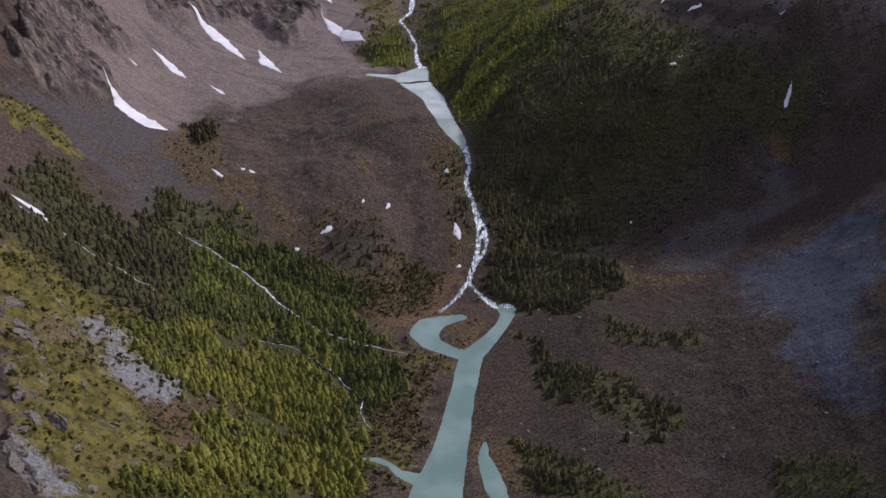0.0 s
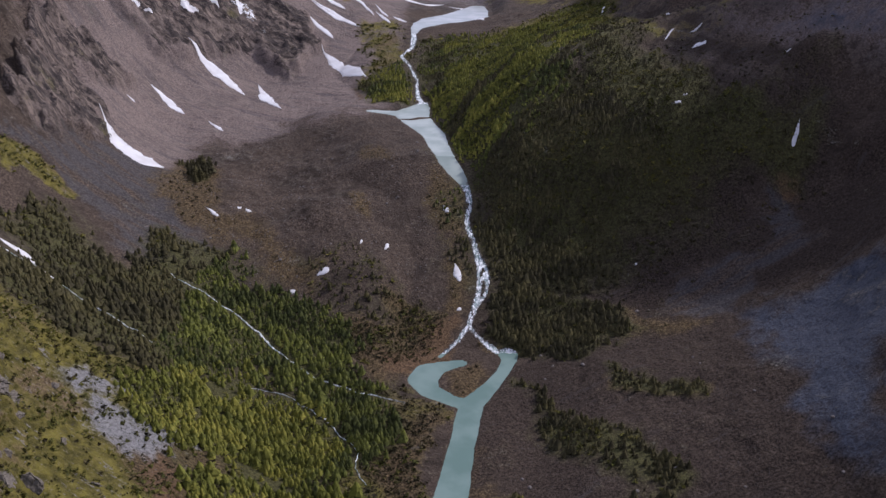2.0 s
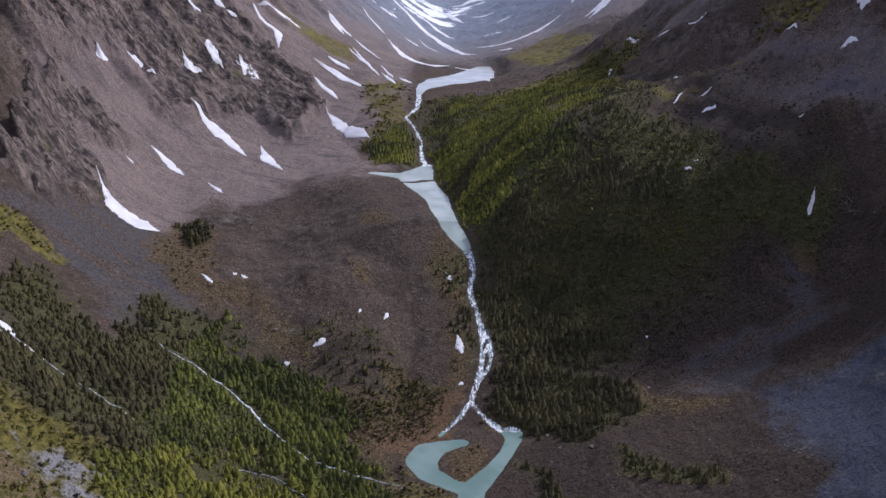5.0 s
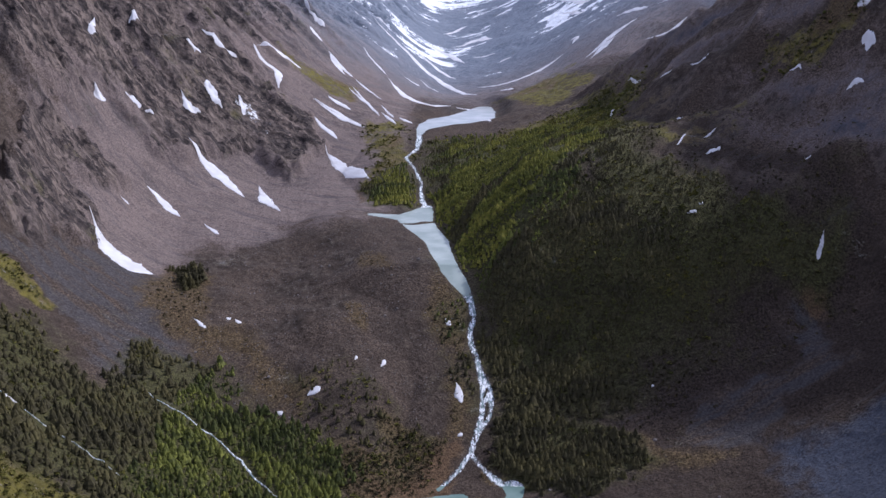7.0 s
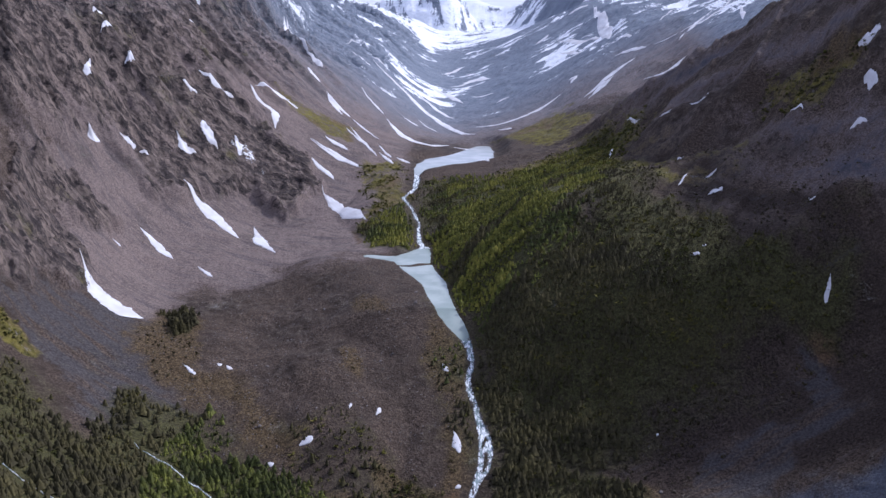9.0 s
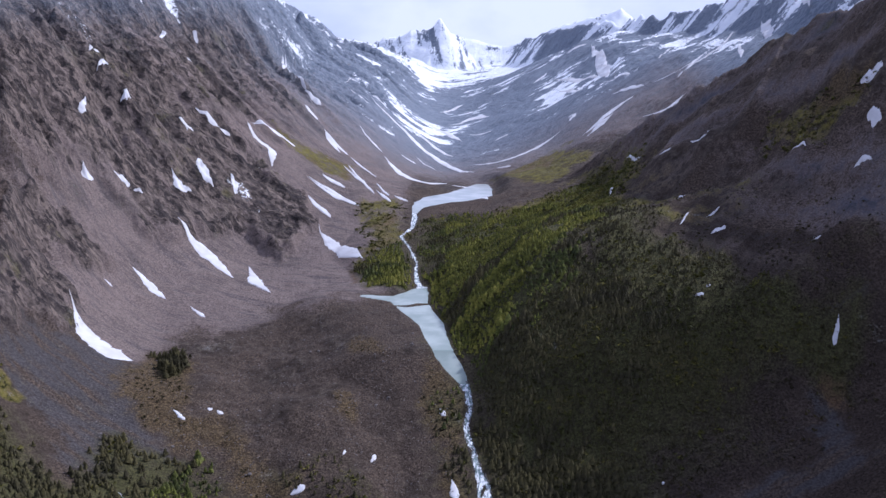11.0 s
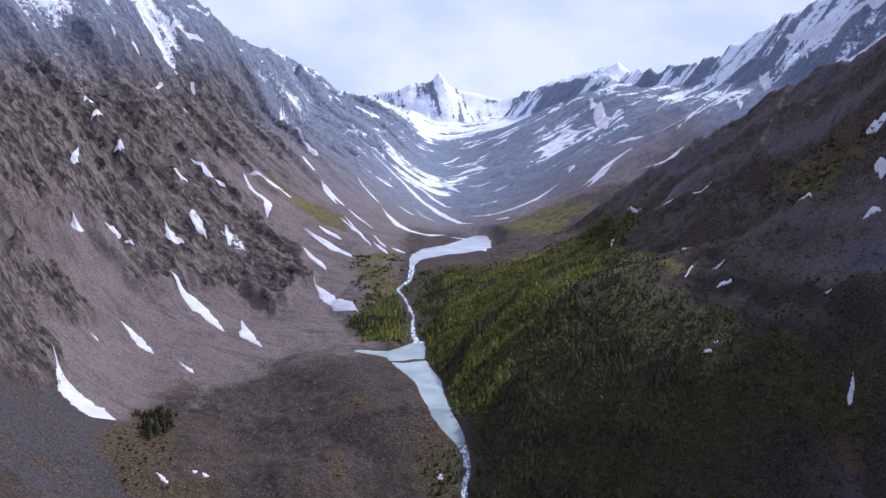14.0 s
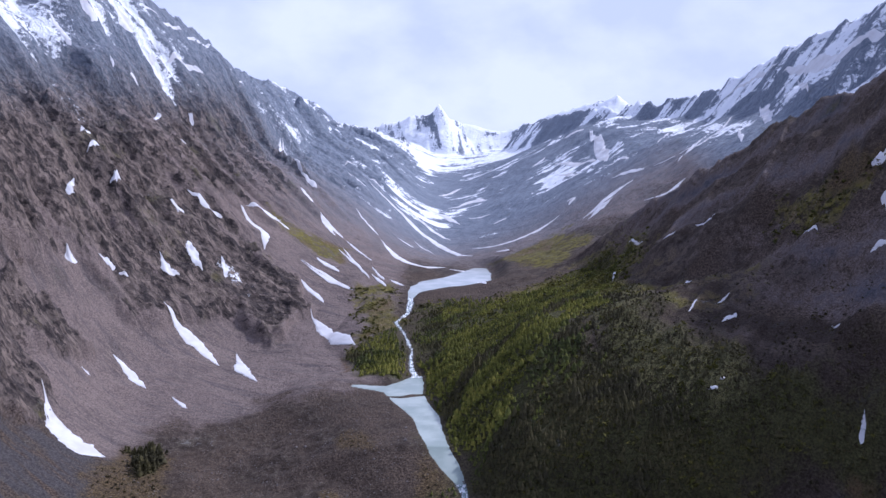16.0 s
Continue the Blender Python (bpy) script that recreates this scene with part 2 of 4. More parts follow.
# crests: points along the ridge, and how steeply each one falls away
RIDGES = [
    ([(-640, 1560, 350), (-560, 1660, 300), (-445, 1950, 202), (-381, 2300, 152), (-300, 2700, 52)], 1.35),
    ([(620, 900, 205), (480, 985, 108), (418, 1150, 48), (346, 1250, -14), (231, 1390, -119), (160, 1420, -168)], 1.15),
    ([(1050, 1400, 420), (819, 1700, 286), (765, 2000, 245), (698, 2500, 186), (560, 3000, 180), (441, 3400, 190), (330, 3900, 180)], 1.15),
    ([(-900, 2900, 380), (-530, 3300, 238), (-410, 3350, 120)], 1.0),
    ([(-600, 4300, 240), (-435, 4300, 170), (-270, 4250, 200), (-170, 4280, 215), (-52, 4280, 240), (60, 4300, 205), (250, 4300, 180), (420, 4300, 215), (800, 4200, 350)], 1.1),
    ([(-320, 4190, 142), (-265, 4200, 200), (-190, 4200, 240), (-150, 4190, 230), (-110, 4200, 246), (-84, 4195, 254), (-52, 4190, 298), (-25, 4195, 250), (-5, 4200, 236), (55, 4200, 175)], 1.5),
]

# water: (x, y, half width) along the channels; ponds are strings of overlapping discs
CHANNELS = {
    "pool": [(-2.0, 340, 20), (-6.9, 385, 16), (-2.9, 405, 14), (1.1, 426, 11.5), (7.4, 462, 10), (12.4, 495, 9), (16.5, 523, 9), (19.5, 539, 9), (34.5, 563, 6.5), (46.2, 586, 5.5), (51.2, 601, 6), (51.2, 610, 8)],
    "pool_side": [(17.5, 537, 7), (3.6, 545, 6), (-12.3, 558, 8.5), (-17.3, 573, 12), (-12.9, 584, 12), (-3.9, 591, 8), (6.1, 595, 6), (13.1, 597, 4.5)],
    "rapids": [(43.2, 613, 2.2), (34.2, 622, 1.9), (26.1, 631, 1.6), (20.1, 641, 2.4), (23.1, 651, 2.6), (26.1, 660, 3.0), (32.1, 673, 5.2), (34.1, 689, 5.7), (33.1, 702, 4.1), (29.1, 715, 2.5), (26.1, 731, 2.6), (22.1, 745, 2.4), (21.1, 757, 2.4), (24.1, 771, 2.4), (23.1, 789, 3.0), (21.1, 801, 3.3)],
    "side_rapids": [(20.1, 641, 2.4), (11.1, 626, 1.4), (3.1, 617, 1.3), (-3.9, 607, 2.0)],
    "pond": [(21.1, 795, 3.6), (17.1, 807, 5.4), (12.0, 817, 7.2), (2.0, 835, 9.0), (-6.0, 876, 10.8), (-12.0, 920, 12.6), (-24.0, 955, 15.3), (-32.0, 980, 18.0), (-38.0, 1000, 19.8), (-38.0, 1020, 19.8), (-32.0, 1035, 14.4), (-27.1, 1059, 7.2)],
    "bank_pool": [(24.2, 435, 1.2), (23.3, 421, 4), (25.7, 407, 6.2), (28.6, 393, 6.5), (31.5, 381, 5)],
    "shoal": [(-54.2, 420, 1.0), (-44.3, 419, 2.6), (-35.5, 414, 2.0), (-29.6, 406, 3.0), (-16.7, 400, 6)],
    "pond_arm": [(-50.0, 1010, 12), (-70.0, 1018, 8), (-92.0, 1026, 4)],
    "upper_rapids": [(-25.1, 1055, 4.2), (-33.1, 1079, 3.0), (-36.0, 1114, 2.3), (-37.0, 1139, 2.4), (-43.0, 1166, 2.2), (-49.0, 1190, 2.2), (-61.0, 1219, 2.3), (-56.0, 1232, 2.3), (-47.0, 1249, 2.6), (-45.0, 1279, 4.2), (-45.0, 1299, 4.2)],
    "lake": [(-46.0, 1303, 3.5), (-42.0, 1334, 9), (-28.0, 1361, 21), (1.8, 1404, 40), (33.5, 1443, 40), (49.3, 1514, 28), (59.2, 1577, 14)],
}
ISLETS = [[(-52.0, 985, 1.5), (-40.0, 983, 3.5), (-28.0, 990, 5.0), (-18.0, 991, 3.0), (-8.1, 997, 4.5)], [(31.1, 669, 0.6), (34.1, 678, 1.5), (33.6, 687, 0.8)], [(31.1, 690, 0.5), (34.1, 698, 1.1)], [(22.6, 649, 0.5), (24.1, 655, 0.7)], [(24.1, 725, 0.5), (24.6, 732, 0.6)], [(21.1, 766, 0.5), (22.6, 776, 0.6)], [(-37.0, 1123, 0.4), (-40.0, 1148, 0.7)]]
LEVEL_Y = (-900, 380, 615, 640, 812, 840, 1060, 1100, 1330, 1360, 1800)
LEVEL_Z = (-352, -347, -345, -335, -259, -246, -242, -236, -186, -183, -182)


def level(y):
    return np.interp(y, LEVEL_Y, LEVEL_Z)


def polyline_distance(x, y, line):
    """Distance to a chain of points, less the width there; and the value of the third number."""
    best = np.full(np.shape(x), 1e9)
    for (ax, ay, aw), (bx, by, bw) in zip(line[:-1], line[1:]):
        dx, dy = bx - ax, by - ay
        t = np.clip(((x - ax) * dx + (y - ay) * dy) / (dx * dx + dy * dy), 0, 1)
        best = np.minimum(best, np.hypot(x - ax - t * dx, y - ay - t * dy) - (aw + (bw - aw) * t))
    return best


def shore(x, y):
    """Signed distance to the nearest water's edge: negative in the water."""
    x, y = np.asarray(x, float), np.asarray(y, float)
    out = np.full(x.shape, 1e9)
    near = (x > -260) & (x < 260) & (y > 150) & (y < 1780)
    x, y = x[near], y[near]
    d = np.full(x.shape, 1e9)
    for line in CHANNELS.values():
        d = np.minimum(d, polyline_distance(x, y, line))
    d = d + fbm(x, y, 14, 3, seed=70) * 1.3 * smooth(0.0, 3.0, np.abs(d) + 1.5)
    for line in ISLETS:
        d = np.maximum(d, -polyline_distance(x, y, line))
    out[near] = d
    return out


def smax(a, b, k):
    h = np.clip(0.5 + 0.5 * (a - b) / k, 0, 1)
    return b + (a - b) * h + k * h * (1 - h)


def zone_weight(x, y, polygon, soft):
    """1 inside the outline, 0 outside, with a soft edge."""
    pts = np.array(polygon, float)
    lo, hi = pts.min(0) - soft * 2 - 20, pts.max(0) + soft * 2 + 20
    out = np.zeros(np.shape(x))
    near = (x > lo[0]) & (x < hi[0]) & (y > lo[1]) & (y < hi[1])
    px, py = x[near], y[near]
    wide = min(22.0, 5 + soft * 0.9)
    px, py = (px + fbm(px, py, 45, 4, 0.6, seed=101) * wide * 1.6, py + fbm(px, py, 45, 4, 0.6, seed=131) * wide * 1.6)
    dist, odd = np.full(px.shape, 1e9), np.zeros(px.shape, bool)
    for (ax, ay), (bx, by) in zip(pts, np.roll(pts, -1, 0)):
        dx, dy = bx - ax, by - ay
        t = np.clip(((px - ax) * dx + (py - ay) * dy) / (dx * dx + dy * dy + 1e-9), 0, 1)
        dist = np.minimum(dist, np.hypot(px - ax - t * dx, py - ay - t * dy))
        odd ^= ((ay > py) != (by > py)) & (px < dx * (py - ay) / (dy if dy else 1e-9) + ax)
    signed = np.where(odd, dist, -dist)
    out[near] = np.clip(0.5 + signed / (2 * soft), 0, 1)
    return out


def cover(kind, x, y):
    x, y = np.asarray(x, float), np.asarray(y, float)
    total = np.zeros(x.shape)
    for polygon in ZONES[kind]:
        span = math.hypot(*(np.max(polygon, 0) - np.min(polygon, 0)))
        total = np.maximum(total, zone_weight(x, y, polygon, 0.05 * span + 3))
    return total


def fan_scale(y):
    return np.maximum(y + 150.0, 300.0)


ROWS_Y = np.concatenate([np.linspace(-900, 140, 27), np.exp(np.linspace(math.log(300), math.log(4850), 860)) - 150.0])
inner = np.linspace(-0.62, 0.62, 740)
outer = np.concatenate([np.linspace(0.64, 1.0, 24), np.linspace(1.05, 1.5, 10), [2.0, 3.0, 4.0]])
COLS_U = np.concatenate([-outer[::-1], inner, outer])


def build_heights():
    sections = np.array(SECTIONS, float)
    rows = glide(np.log(np.array(STATIONS) + 1000.0), sections, np.log(ROWS_Y + 1000.0))
    z = glide(FAN, rows.T, COLS_U).T
    y = np.repeat(ROWS_Y[:, None], len(COLS_U), 1)
    x = COLS_U[None, :] * fan_scale(ROWS_Y)[:, None]
    # beyond the sections the walls go on rising
    z = z + np.clip(np.abs(COLS_U[None, :]) - 1.0, 0, 3) * 120
    warp = fbm(x, y, 90, 3, seed=5)
    for n, (line, fall) in enumerate(RIDGES):
        crest = np.full(x.shape, -1e9)
        for (ax, ay, az), (bx, by, bz) in zip(line[:-1], line[1:]):
            dx, dy = bx - ax, by - ay
            t = np.clip(((x - ax) * dx + (y - ay) * dy) / (dx * dx + dy * dy), 0, 1)
            dist = np.hypot(x - ax - t * dx, y - ay - t * dy)
            crest = np.maximum(crest, az + (bz - az) * t - fall * dist * (1 + 0.25 * warp))
        z = smax(z, crest, 14.0)
    return x, y, z


GX, GY, GZ = build_heights()
SHORE = shore(GX, GY)


def steepness(z):
    dy = np.gradient(z, axis=0) / np.maximum(np.gradient(GY, axis=0), 1e-3)
    dx = np.gradient(z, axis=1) / np.maximum(np.gradient(GX, axis=1), 1e-3)
    return np.hypot(dx, dy - 0 * dx)


def fall_ribs(x, y, size, stretch, seed, octaves=4):
    """Ridges that run down the fall of the walls, far longer than they are wide."""
    bend = fbm(x, y, 260, 3, seed=6) * 34
    return ridged(y - np.abs(x) * 0.36 + bend, x * stretch + 40, size, octaves, seed)


def add_relief(z):
    away = smooth(4, 60, SHORE)
    above = z - level(GY)
    wall = smooth(40, 150, above) * smooth(780, 1000, GY + 0.2 * np.abs(GX))
    left = smooth(-60, -200, GX)
    # gullies and ribs that run down the walls
    bend = fbm(GX, GY, 150, 3, seed=6) * 40
    ribs = fall_ribs(GX, GY, 100, 0.10, 3, 3)
    fine_ribs = fall_ribs(GX, GY, 36, 0.12, 13)
    crag = ridged(GX, GY, 46, 4, seed=9)
    # spurs of the wooded slope come down slantwise towards the river
    slant = ridged(GY - 1.1 * GX + bend, (GX + GY) * 0.16, 105, 4, seed=33)
    wooded = smooth(25, 110, GX) * smooth(700, 790, GY) * smooth(1480, 1350, GY) * smooth(8, 60, SHORE)
    z = z + wooded * (slant * 11 + ridged(GY - 1.1 * GX + bend, (GX + GY) * 0.25, 36, 4, seed=34) * 4.5)
    z = z + wall * left * ((ribs * 30 + fine_ribs * 17) * (1 - 0.55 * smooth(120, 260, z)) + crag * 5.0 + fall_ribs(GX, GY, 15, 0.2, 19, 3) * 5.0)
    z = z + wall * (1 - left) * (ribs * 2.2 + fine_ribs * 2.2 + crag * 1.2 + ridged(GX, GY, 15, 3, seed=19) * 0.9)
    # benches that run along below the crest of the near spur
    upper = smooth(150, 260, GX) * smooth(820, 920, GY) * smooth(1500, 1400, GY)
    z = z + upper * (ridged(GX * 0.78 + GY * 0.62 + bend * 0.5, (GY * 0.78 - GX * 0.62) * 0.12, 62, 4, seed=36) * 7 + ridged(GX * 0.78 + GY * 0.62, (GY * 0.78 - GX * 0.62) * 0.2, 20, 3, seed=37) * 2.5)
    far = smooth(1700, 3400, GY)
    z = z + far * smooth(40, 200, z - np.interp(GY, (1700, 3000, 4700), (-170, -40, 110))) * (ridged(GY - np.abs(GX) * 0.36, GX * 0.3, 230, 5, seed=21) * 20 + ridged(GX, GY * 0.5, 90, 4, seed=23) * 8)
    back = smooth(200, 420, GX) * smooth(1450, 1750, GY) * smooth(3600, 3000, GY) * smooth(-60, 60, z)
    z = z + back * (ridged(GY - np.abs(GX) * 0.5 + bend, GX * 0.25, 170, 4, seed=27) * 22 + ridged(GY - np.abs(GX) * 0.5, GX * 0.3, 55, 4, seed=28) * 9)
    z = z + away * (fbm(GX, GY, 120, 4, seed=1) * 7 + fbm(GX, GY, 22, 4, seed=2) * 1.6)
    # bare rock stands out in ribs and steps
    bare = cover("crag", GX, GY)
    bare = smooth(0.35, 0.65, bare + 0.3 * fine_ribs) * np.where(GY > 640, 1.0, 0.5)
    z = z + bare * (fall_ribs(GX, GY, 46, 0.3, 24) * 13 + ridged(GX + GY * 0.3, GY, 24, 3, seed=25) * 7 + ridged(GX, GY, 11, 2, seed=26) * 2.5 + 5)
    # knobs and steps of the grassy spur
    spur = smooth(-150, -220, GX) * smooth(640, 520, GY)
    z = z + spur * (ridged(GX, GY, 34, 4, seed=61) * 4.5 + fbm(GX, GY, 9, 3, seed=62) * 1.5)
    # the rock glacier's swells
    lobe = smooth(1.0, 0.5, np.hypot((GX + 120) / 190, (GY - 850) / 210))
    z = z + lobe * away * (fbm(GX, GY, 60, 3, seed=14) * 6 + fbm(GX, GY, 8, 3, seed=15) * 1.2)
    fan = smooth(40, 110, GX) * smooth(760, 640, GY)
    z = z + fan * (fbm(GX, GY, 45, 3, seed=16) * 3 + fbm(GX, GY, 7, 3, seed=17) * 0.9)
    return z


def carve(z):
    bank = level(GY)
    inside = bank + np.clip(SHORE * 0.5, -1.8, 0)
    near = bank + 0.12 * np.maximum(SHORE, 0) + 0.3
    mix = smooth(3, 32, SHORE)
    low = bank + 0.8 - 30 * smooth(35, 140, SHORE)
    out = near * (1 - mix) + np.maximum(z, low) * mix
    out = np.where(SHORE < 140, out, z)
    return np.where(SHORE < 0, inside, out)


GZ = carve(add_relief(GZ))


def ground(x, y):
    """Height of the ground at any place."""
    x, y = np.asarray(x, float), np.asarray(y, float)
    j = np.clip(np.searchsorted(ROWS_Y, y) - 1, 0, len(ROWS_Y) - 2)
    b = np.clip((y - ROWS_Y[j]) / (ROWS_Y[j + 1] - ROWS_Y[j]), 0, 1)
    u = x / fan_scale(y)
    i = np.clip(np.searchsorted(COLS_U, u) - 1, 0, len(COLS_U) - 2)
    a = np.clip((u - COLS_U[i]) / (COLS_U[i + 1] - COLS_U[i]), 0, 1)
    return ((GZ[j, i] * (1 - a) + GZ[j, i + 1] * a) * (1 - b) + (GZ[j + 1, i] * (1 - a) + GZ[j + 1, i + 1] * a) * b)

# ---- materials ----
def material(name):
    m = bpy.data.materials.new(name)
    m.use_nodes = True
    nodes, links = m.node_tree.nodes, m.node_tree.links
    return m, nodes, links, nodes["Principled BSDF"]


def noise_node(nodes, links, scale, detail=5.0, rough=0.55, vector=None):
    n = nodes.new("ShaderNodeTexNoise")
    n.inputs["Scale"].default_value, n.inputs["Detail"].default_value, n.inputs["Roughness"].default_value = scale, detail, rough
    if vector is not None:
        links.new(vector, n.inputs["Vector"])
    return n.outputs["Fac"]


def maths(nodes, links, op, a, b=None, c=None, clamp=False):
    n = nodes.new("ShaderNodeMath")
    n.operation, n.use_clamp = op, clamp
    for k, v in enumerate((a, b, c)):
        if v is None:
            continue
        if isinstance(v, (int, float)):
            n.inputs[k].default_value = v
        else:
            links.new(v, n.inputs[k])
    return n.outputs[0]


def stepped(nodes, links, value, lo, hi):
    n = nodes.new("ShaderNodeMapRange")
    n.interpolation_type = "SMOOTHSTEP"
    n.inputs["From Min"].default_value, n.inputs["From Max"].default_value = lo, hi
    links.new(value, n.inputs["Value"])
    return n.outputs["Result"]


def blend(nodes, links, fac, a, b, mode="MIX"):
    n = nodes.new("ShaderNodeMix")
    n.data_type, n.blend_type = "RGBA", mode
    for key, v in (("Factor", fac), ("A", a), ("B", b)):
        if isinstance(v, (int, float)):
            n.inputs[key].default_value = v
        elif isinstance(v, tuple):
            n.inputs[key].default_value = (*v, 1)
        else:
            links.new(v, n.inputs[key])
    return n.outputs["Result"]


def speckle(nodes, links, noise, dark, light, lo=0.3, hi=0.7):
    return blend(nodes, links, stepped(nodes, links, noise, lo, hi), dark, light)


def relief(nodes, links, bsdf, height, strength, distance):
    n = nodes.new("ShaderNodeBump")
    n.inputs["Strength"].default_value, n.inputs["Distance"].default_value = strength, distance
    links.new(height, n.inputs["Height"])
    links.new(n.outputs["Normal"], bsdf.inputs["Normal"])


def mountain_material():
    m, nodes, links, bsdf = material("mountain_ground")
    pos = nodes.new("ShaderNodeNewGeometry").outputs["Position"]
    fine = noise_node(nodes, links, 0.55, 6.0, 0.7, pos)
    mid = noise_node(nodes, links, 0.11, 6.0, 0.65, pos)
    big = noise_node(nodes, links, 0.018, 6.0, 0.6, pos)
    huge = noise_node(nodes, links, 0.0045, 4.0, 0.5, pos)
    # streaks that follow the fall of both walls
    split = nodes.new("ShaderNodeSeparateXYZ")
    links.new(pos, split.inputs["Vector"])
    both = nodes.new("ShaderNodeCombineXYZ")
    links.new(maths(nodes, links, "ABSOLUTE", split.outputs["X"]), both.inputs["X"])
    links.new(split.outputs["Y"], both.inputs["Y"])
    links.new(split.outputs["Z"], both.inputs["Z"])
    fall = nodes.new("ShaderNodeMapping")
    fall.vector_type = "TEXTURE"
    fall.inputs["Rotation"].default_value = (0, 0, 0.34)
    fall.inputs["Scale"].default_value = (6.0, 1.0, 3.5)
    links.new(both.outputs["Vector"], fall.inputs["Vector"])
    streak = noise_node(nodes, links, 0.075, 8.0, 0.68, fall.outputs["Vector"])
    thin = noise_node(nodes, links, 0.33, 6.0, 0.65, fall.outputs["Vector"])
    masks = {}
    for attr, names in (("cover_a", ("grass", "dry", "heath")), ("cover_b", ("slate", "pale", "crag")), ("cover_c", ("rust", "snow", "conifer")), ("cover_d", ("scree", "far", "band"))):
        a = nodes.new("ShaderNodeVertexColor")
        a.layer_name = attr
        sep = nodes.new("ShaderNodeSeparateColor")
        links.new(a.outputs["Color"], sep.inputs["Color"])
        for k, n in zip(("Red", "Green", "Blue"), names):
            masks[n] = sep.outputs[k]
    edge = maths(nodes, links, "ADD", maths(nodes, links, "MULTIPLY", mid, 0.9), maths(nodes, links, "MULTIPLY", big, 0.7))
    edge = maths(nodes, links, "ADD", edge, maths(nodes, links, "MULTIPLY", fine, 0.5))
    edge = maths(nodes, links, "SUBTRACT", edge, 1.05)

    tongue = maths(nodes, links, "ADD", maths(nodes, links, "MULTIPLY", streak, 1.5), maths(nodes, links, "MULTIPLY", thin, 0.5))
    tongue = maths(nodes, links, "SUBTRACT", tongue, 1.0)

    def cover(name, soft=0.16, reach=1.0, at=0.5):
        v = maths(nodes, links, "MULTIPLY_ADD", tongue if name == "crag" else edge, reach, masks[name])
        return stepped(nodes, links, v, at - soft, at + soft)

    # coarse blocks: dark grey with a violet cast; finer scree: paler and warmer, in streaks down the slope
    stone = speckle(nodes, links, fine, (0.025, 0.0185, 0.0140), (0.145, 0.108, 0.082), 0.32, 0.72)
    warm = speckle(nodes, links, mid, (0.030, 0.023, 0.018), (0.080, 0.061, 0.048), 0.3, 0.7)
    base = blend(nodes, links, stepped(nodes, links, big, 0.35, 0.65), stone, warm)
    scree = speckle(nodes, links, fine, (0.096, 0.074, 0.066), (0.268, 0.212, 0.188), 0.30, 0.70)
    scree = blend(nodes, links, maths(nodes, links, "MULTIPLY", stepped(nodes, links, thin, 0.4, 0.7), 0.55), scree, (0.208, 0.168, 0.152))
    scree = blend(nodes, links, stepped(nodes, links, streak, 0.5, 0.68), scree, speckle(nodes, links, fine, (0.070, 0.059, 0.057), (0.156, 0.133, 0.128)))
    lanes = maths(nodes, links, "ADD", maths(nodes, links, "MULTIPLY", thin, 0.7), maths(nodes, links, "MULTIPLY", big, 0.5))
    scree = blend(nodes, links, maths(nodes, links, "MULTIPLY", stepped(nodes, links, lanes, 0.58, 0.74), 0.6), scree, speckle(nodes, links, fine, (0.040, 0.034, 0.034), (0.125, 0.104, 0.100)))
    mottle = maths(nodes, links, "ADD", maths(nodes, links, "MULTIPLY", thin, 0.6), maths(nodes, links, "MULTIPLY", fine, 0.4))
    # distant rock: the pale blue of haze is mixed into its colour
    hazed_rock = speckle(nodes, links, mottle, (0.105, 0.130, 0.172), (0.26, 0.29, 0.335), 0.36, 0.64)
    band = speckle(nodes, links, fine, (0.034, 0.031, 0.031), (0.104, 0.094, 0.094), 0.28, 0.72)
    band = blend(nodes, links, stepped(nodes, links, streak, 0.46, 0.62), band, stone)
    # blue-grey scree of the right side, dark blue shade included in its colour
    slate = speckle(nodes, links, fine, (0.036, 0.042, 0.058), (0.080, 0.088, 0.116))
    facets = []
    for scale in (0.10, 0.30):
        cell = nodes.new("ShaderNodeTexVoronoi")
        cell.inputs["Scale"].default_value = scale
        shift = nodes.new("ShaderNodeVectorMath")
        shift.operation = "MULTIPLY_ADD"
        wob = nodes.new("ShaderNodeTexNoise")
        wob.inputs["Scale"].default_value, wob.inputs["Detail"].default_value = scale * 1.6, 4.0
        links.new(pos, wob.inputs["Vector"])
        links.new(wob.outputs["Color"], shift.inputs[0])
        shift.inputs[1].default_value = (0.9 / scale,) * 3
        half = nodes.new("ShaderNodeMapping")
        half.vector_type = "TEXTURE"
        half.inputs["Rotation"].default_value = (0, 0, 0.34)
        half.inputs["Scale"].default_value = (2.4, 1.0, 1.8)
        links.new(both.outputs["Vector"], half.inputs["Vector"])
        links.new(half.outputs["Vector"], shift.inputs[2])
        links.new(shift.outputs["Vector"], cell.inputs["Vector"])
        tone = nodes.new("ShaderNodeSeparateColor")
        links.new(cell.outputs["Color"], tone.inputs["Color"])
        facets.append((tone.outputs["Red"], cell.outputs["Distance"]))
    facet = maths(nodes, links, "ADD", maths(nodes, links, "MULTIPLY", facets[0][0], 0.18), maths(nodes, links, "MULTIPLY", facets[1][0], 0.18))
    facet = maths(nodes, links, "ADD", facet, maths(nodes, links, "MULTIPLY", mottle, 0.75))
    # crag mottling that also holds tan highlights and violet gully shadow as colour
    crag = speckle(nodes, links, facet, (0.028, 0.023, 0.023), (0.235, 0.186, 0.155), 0.40, 0.78)
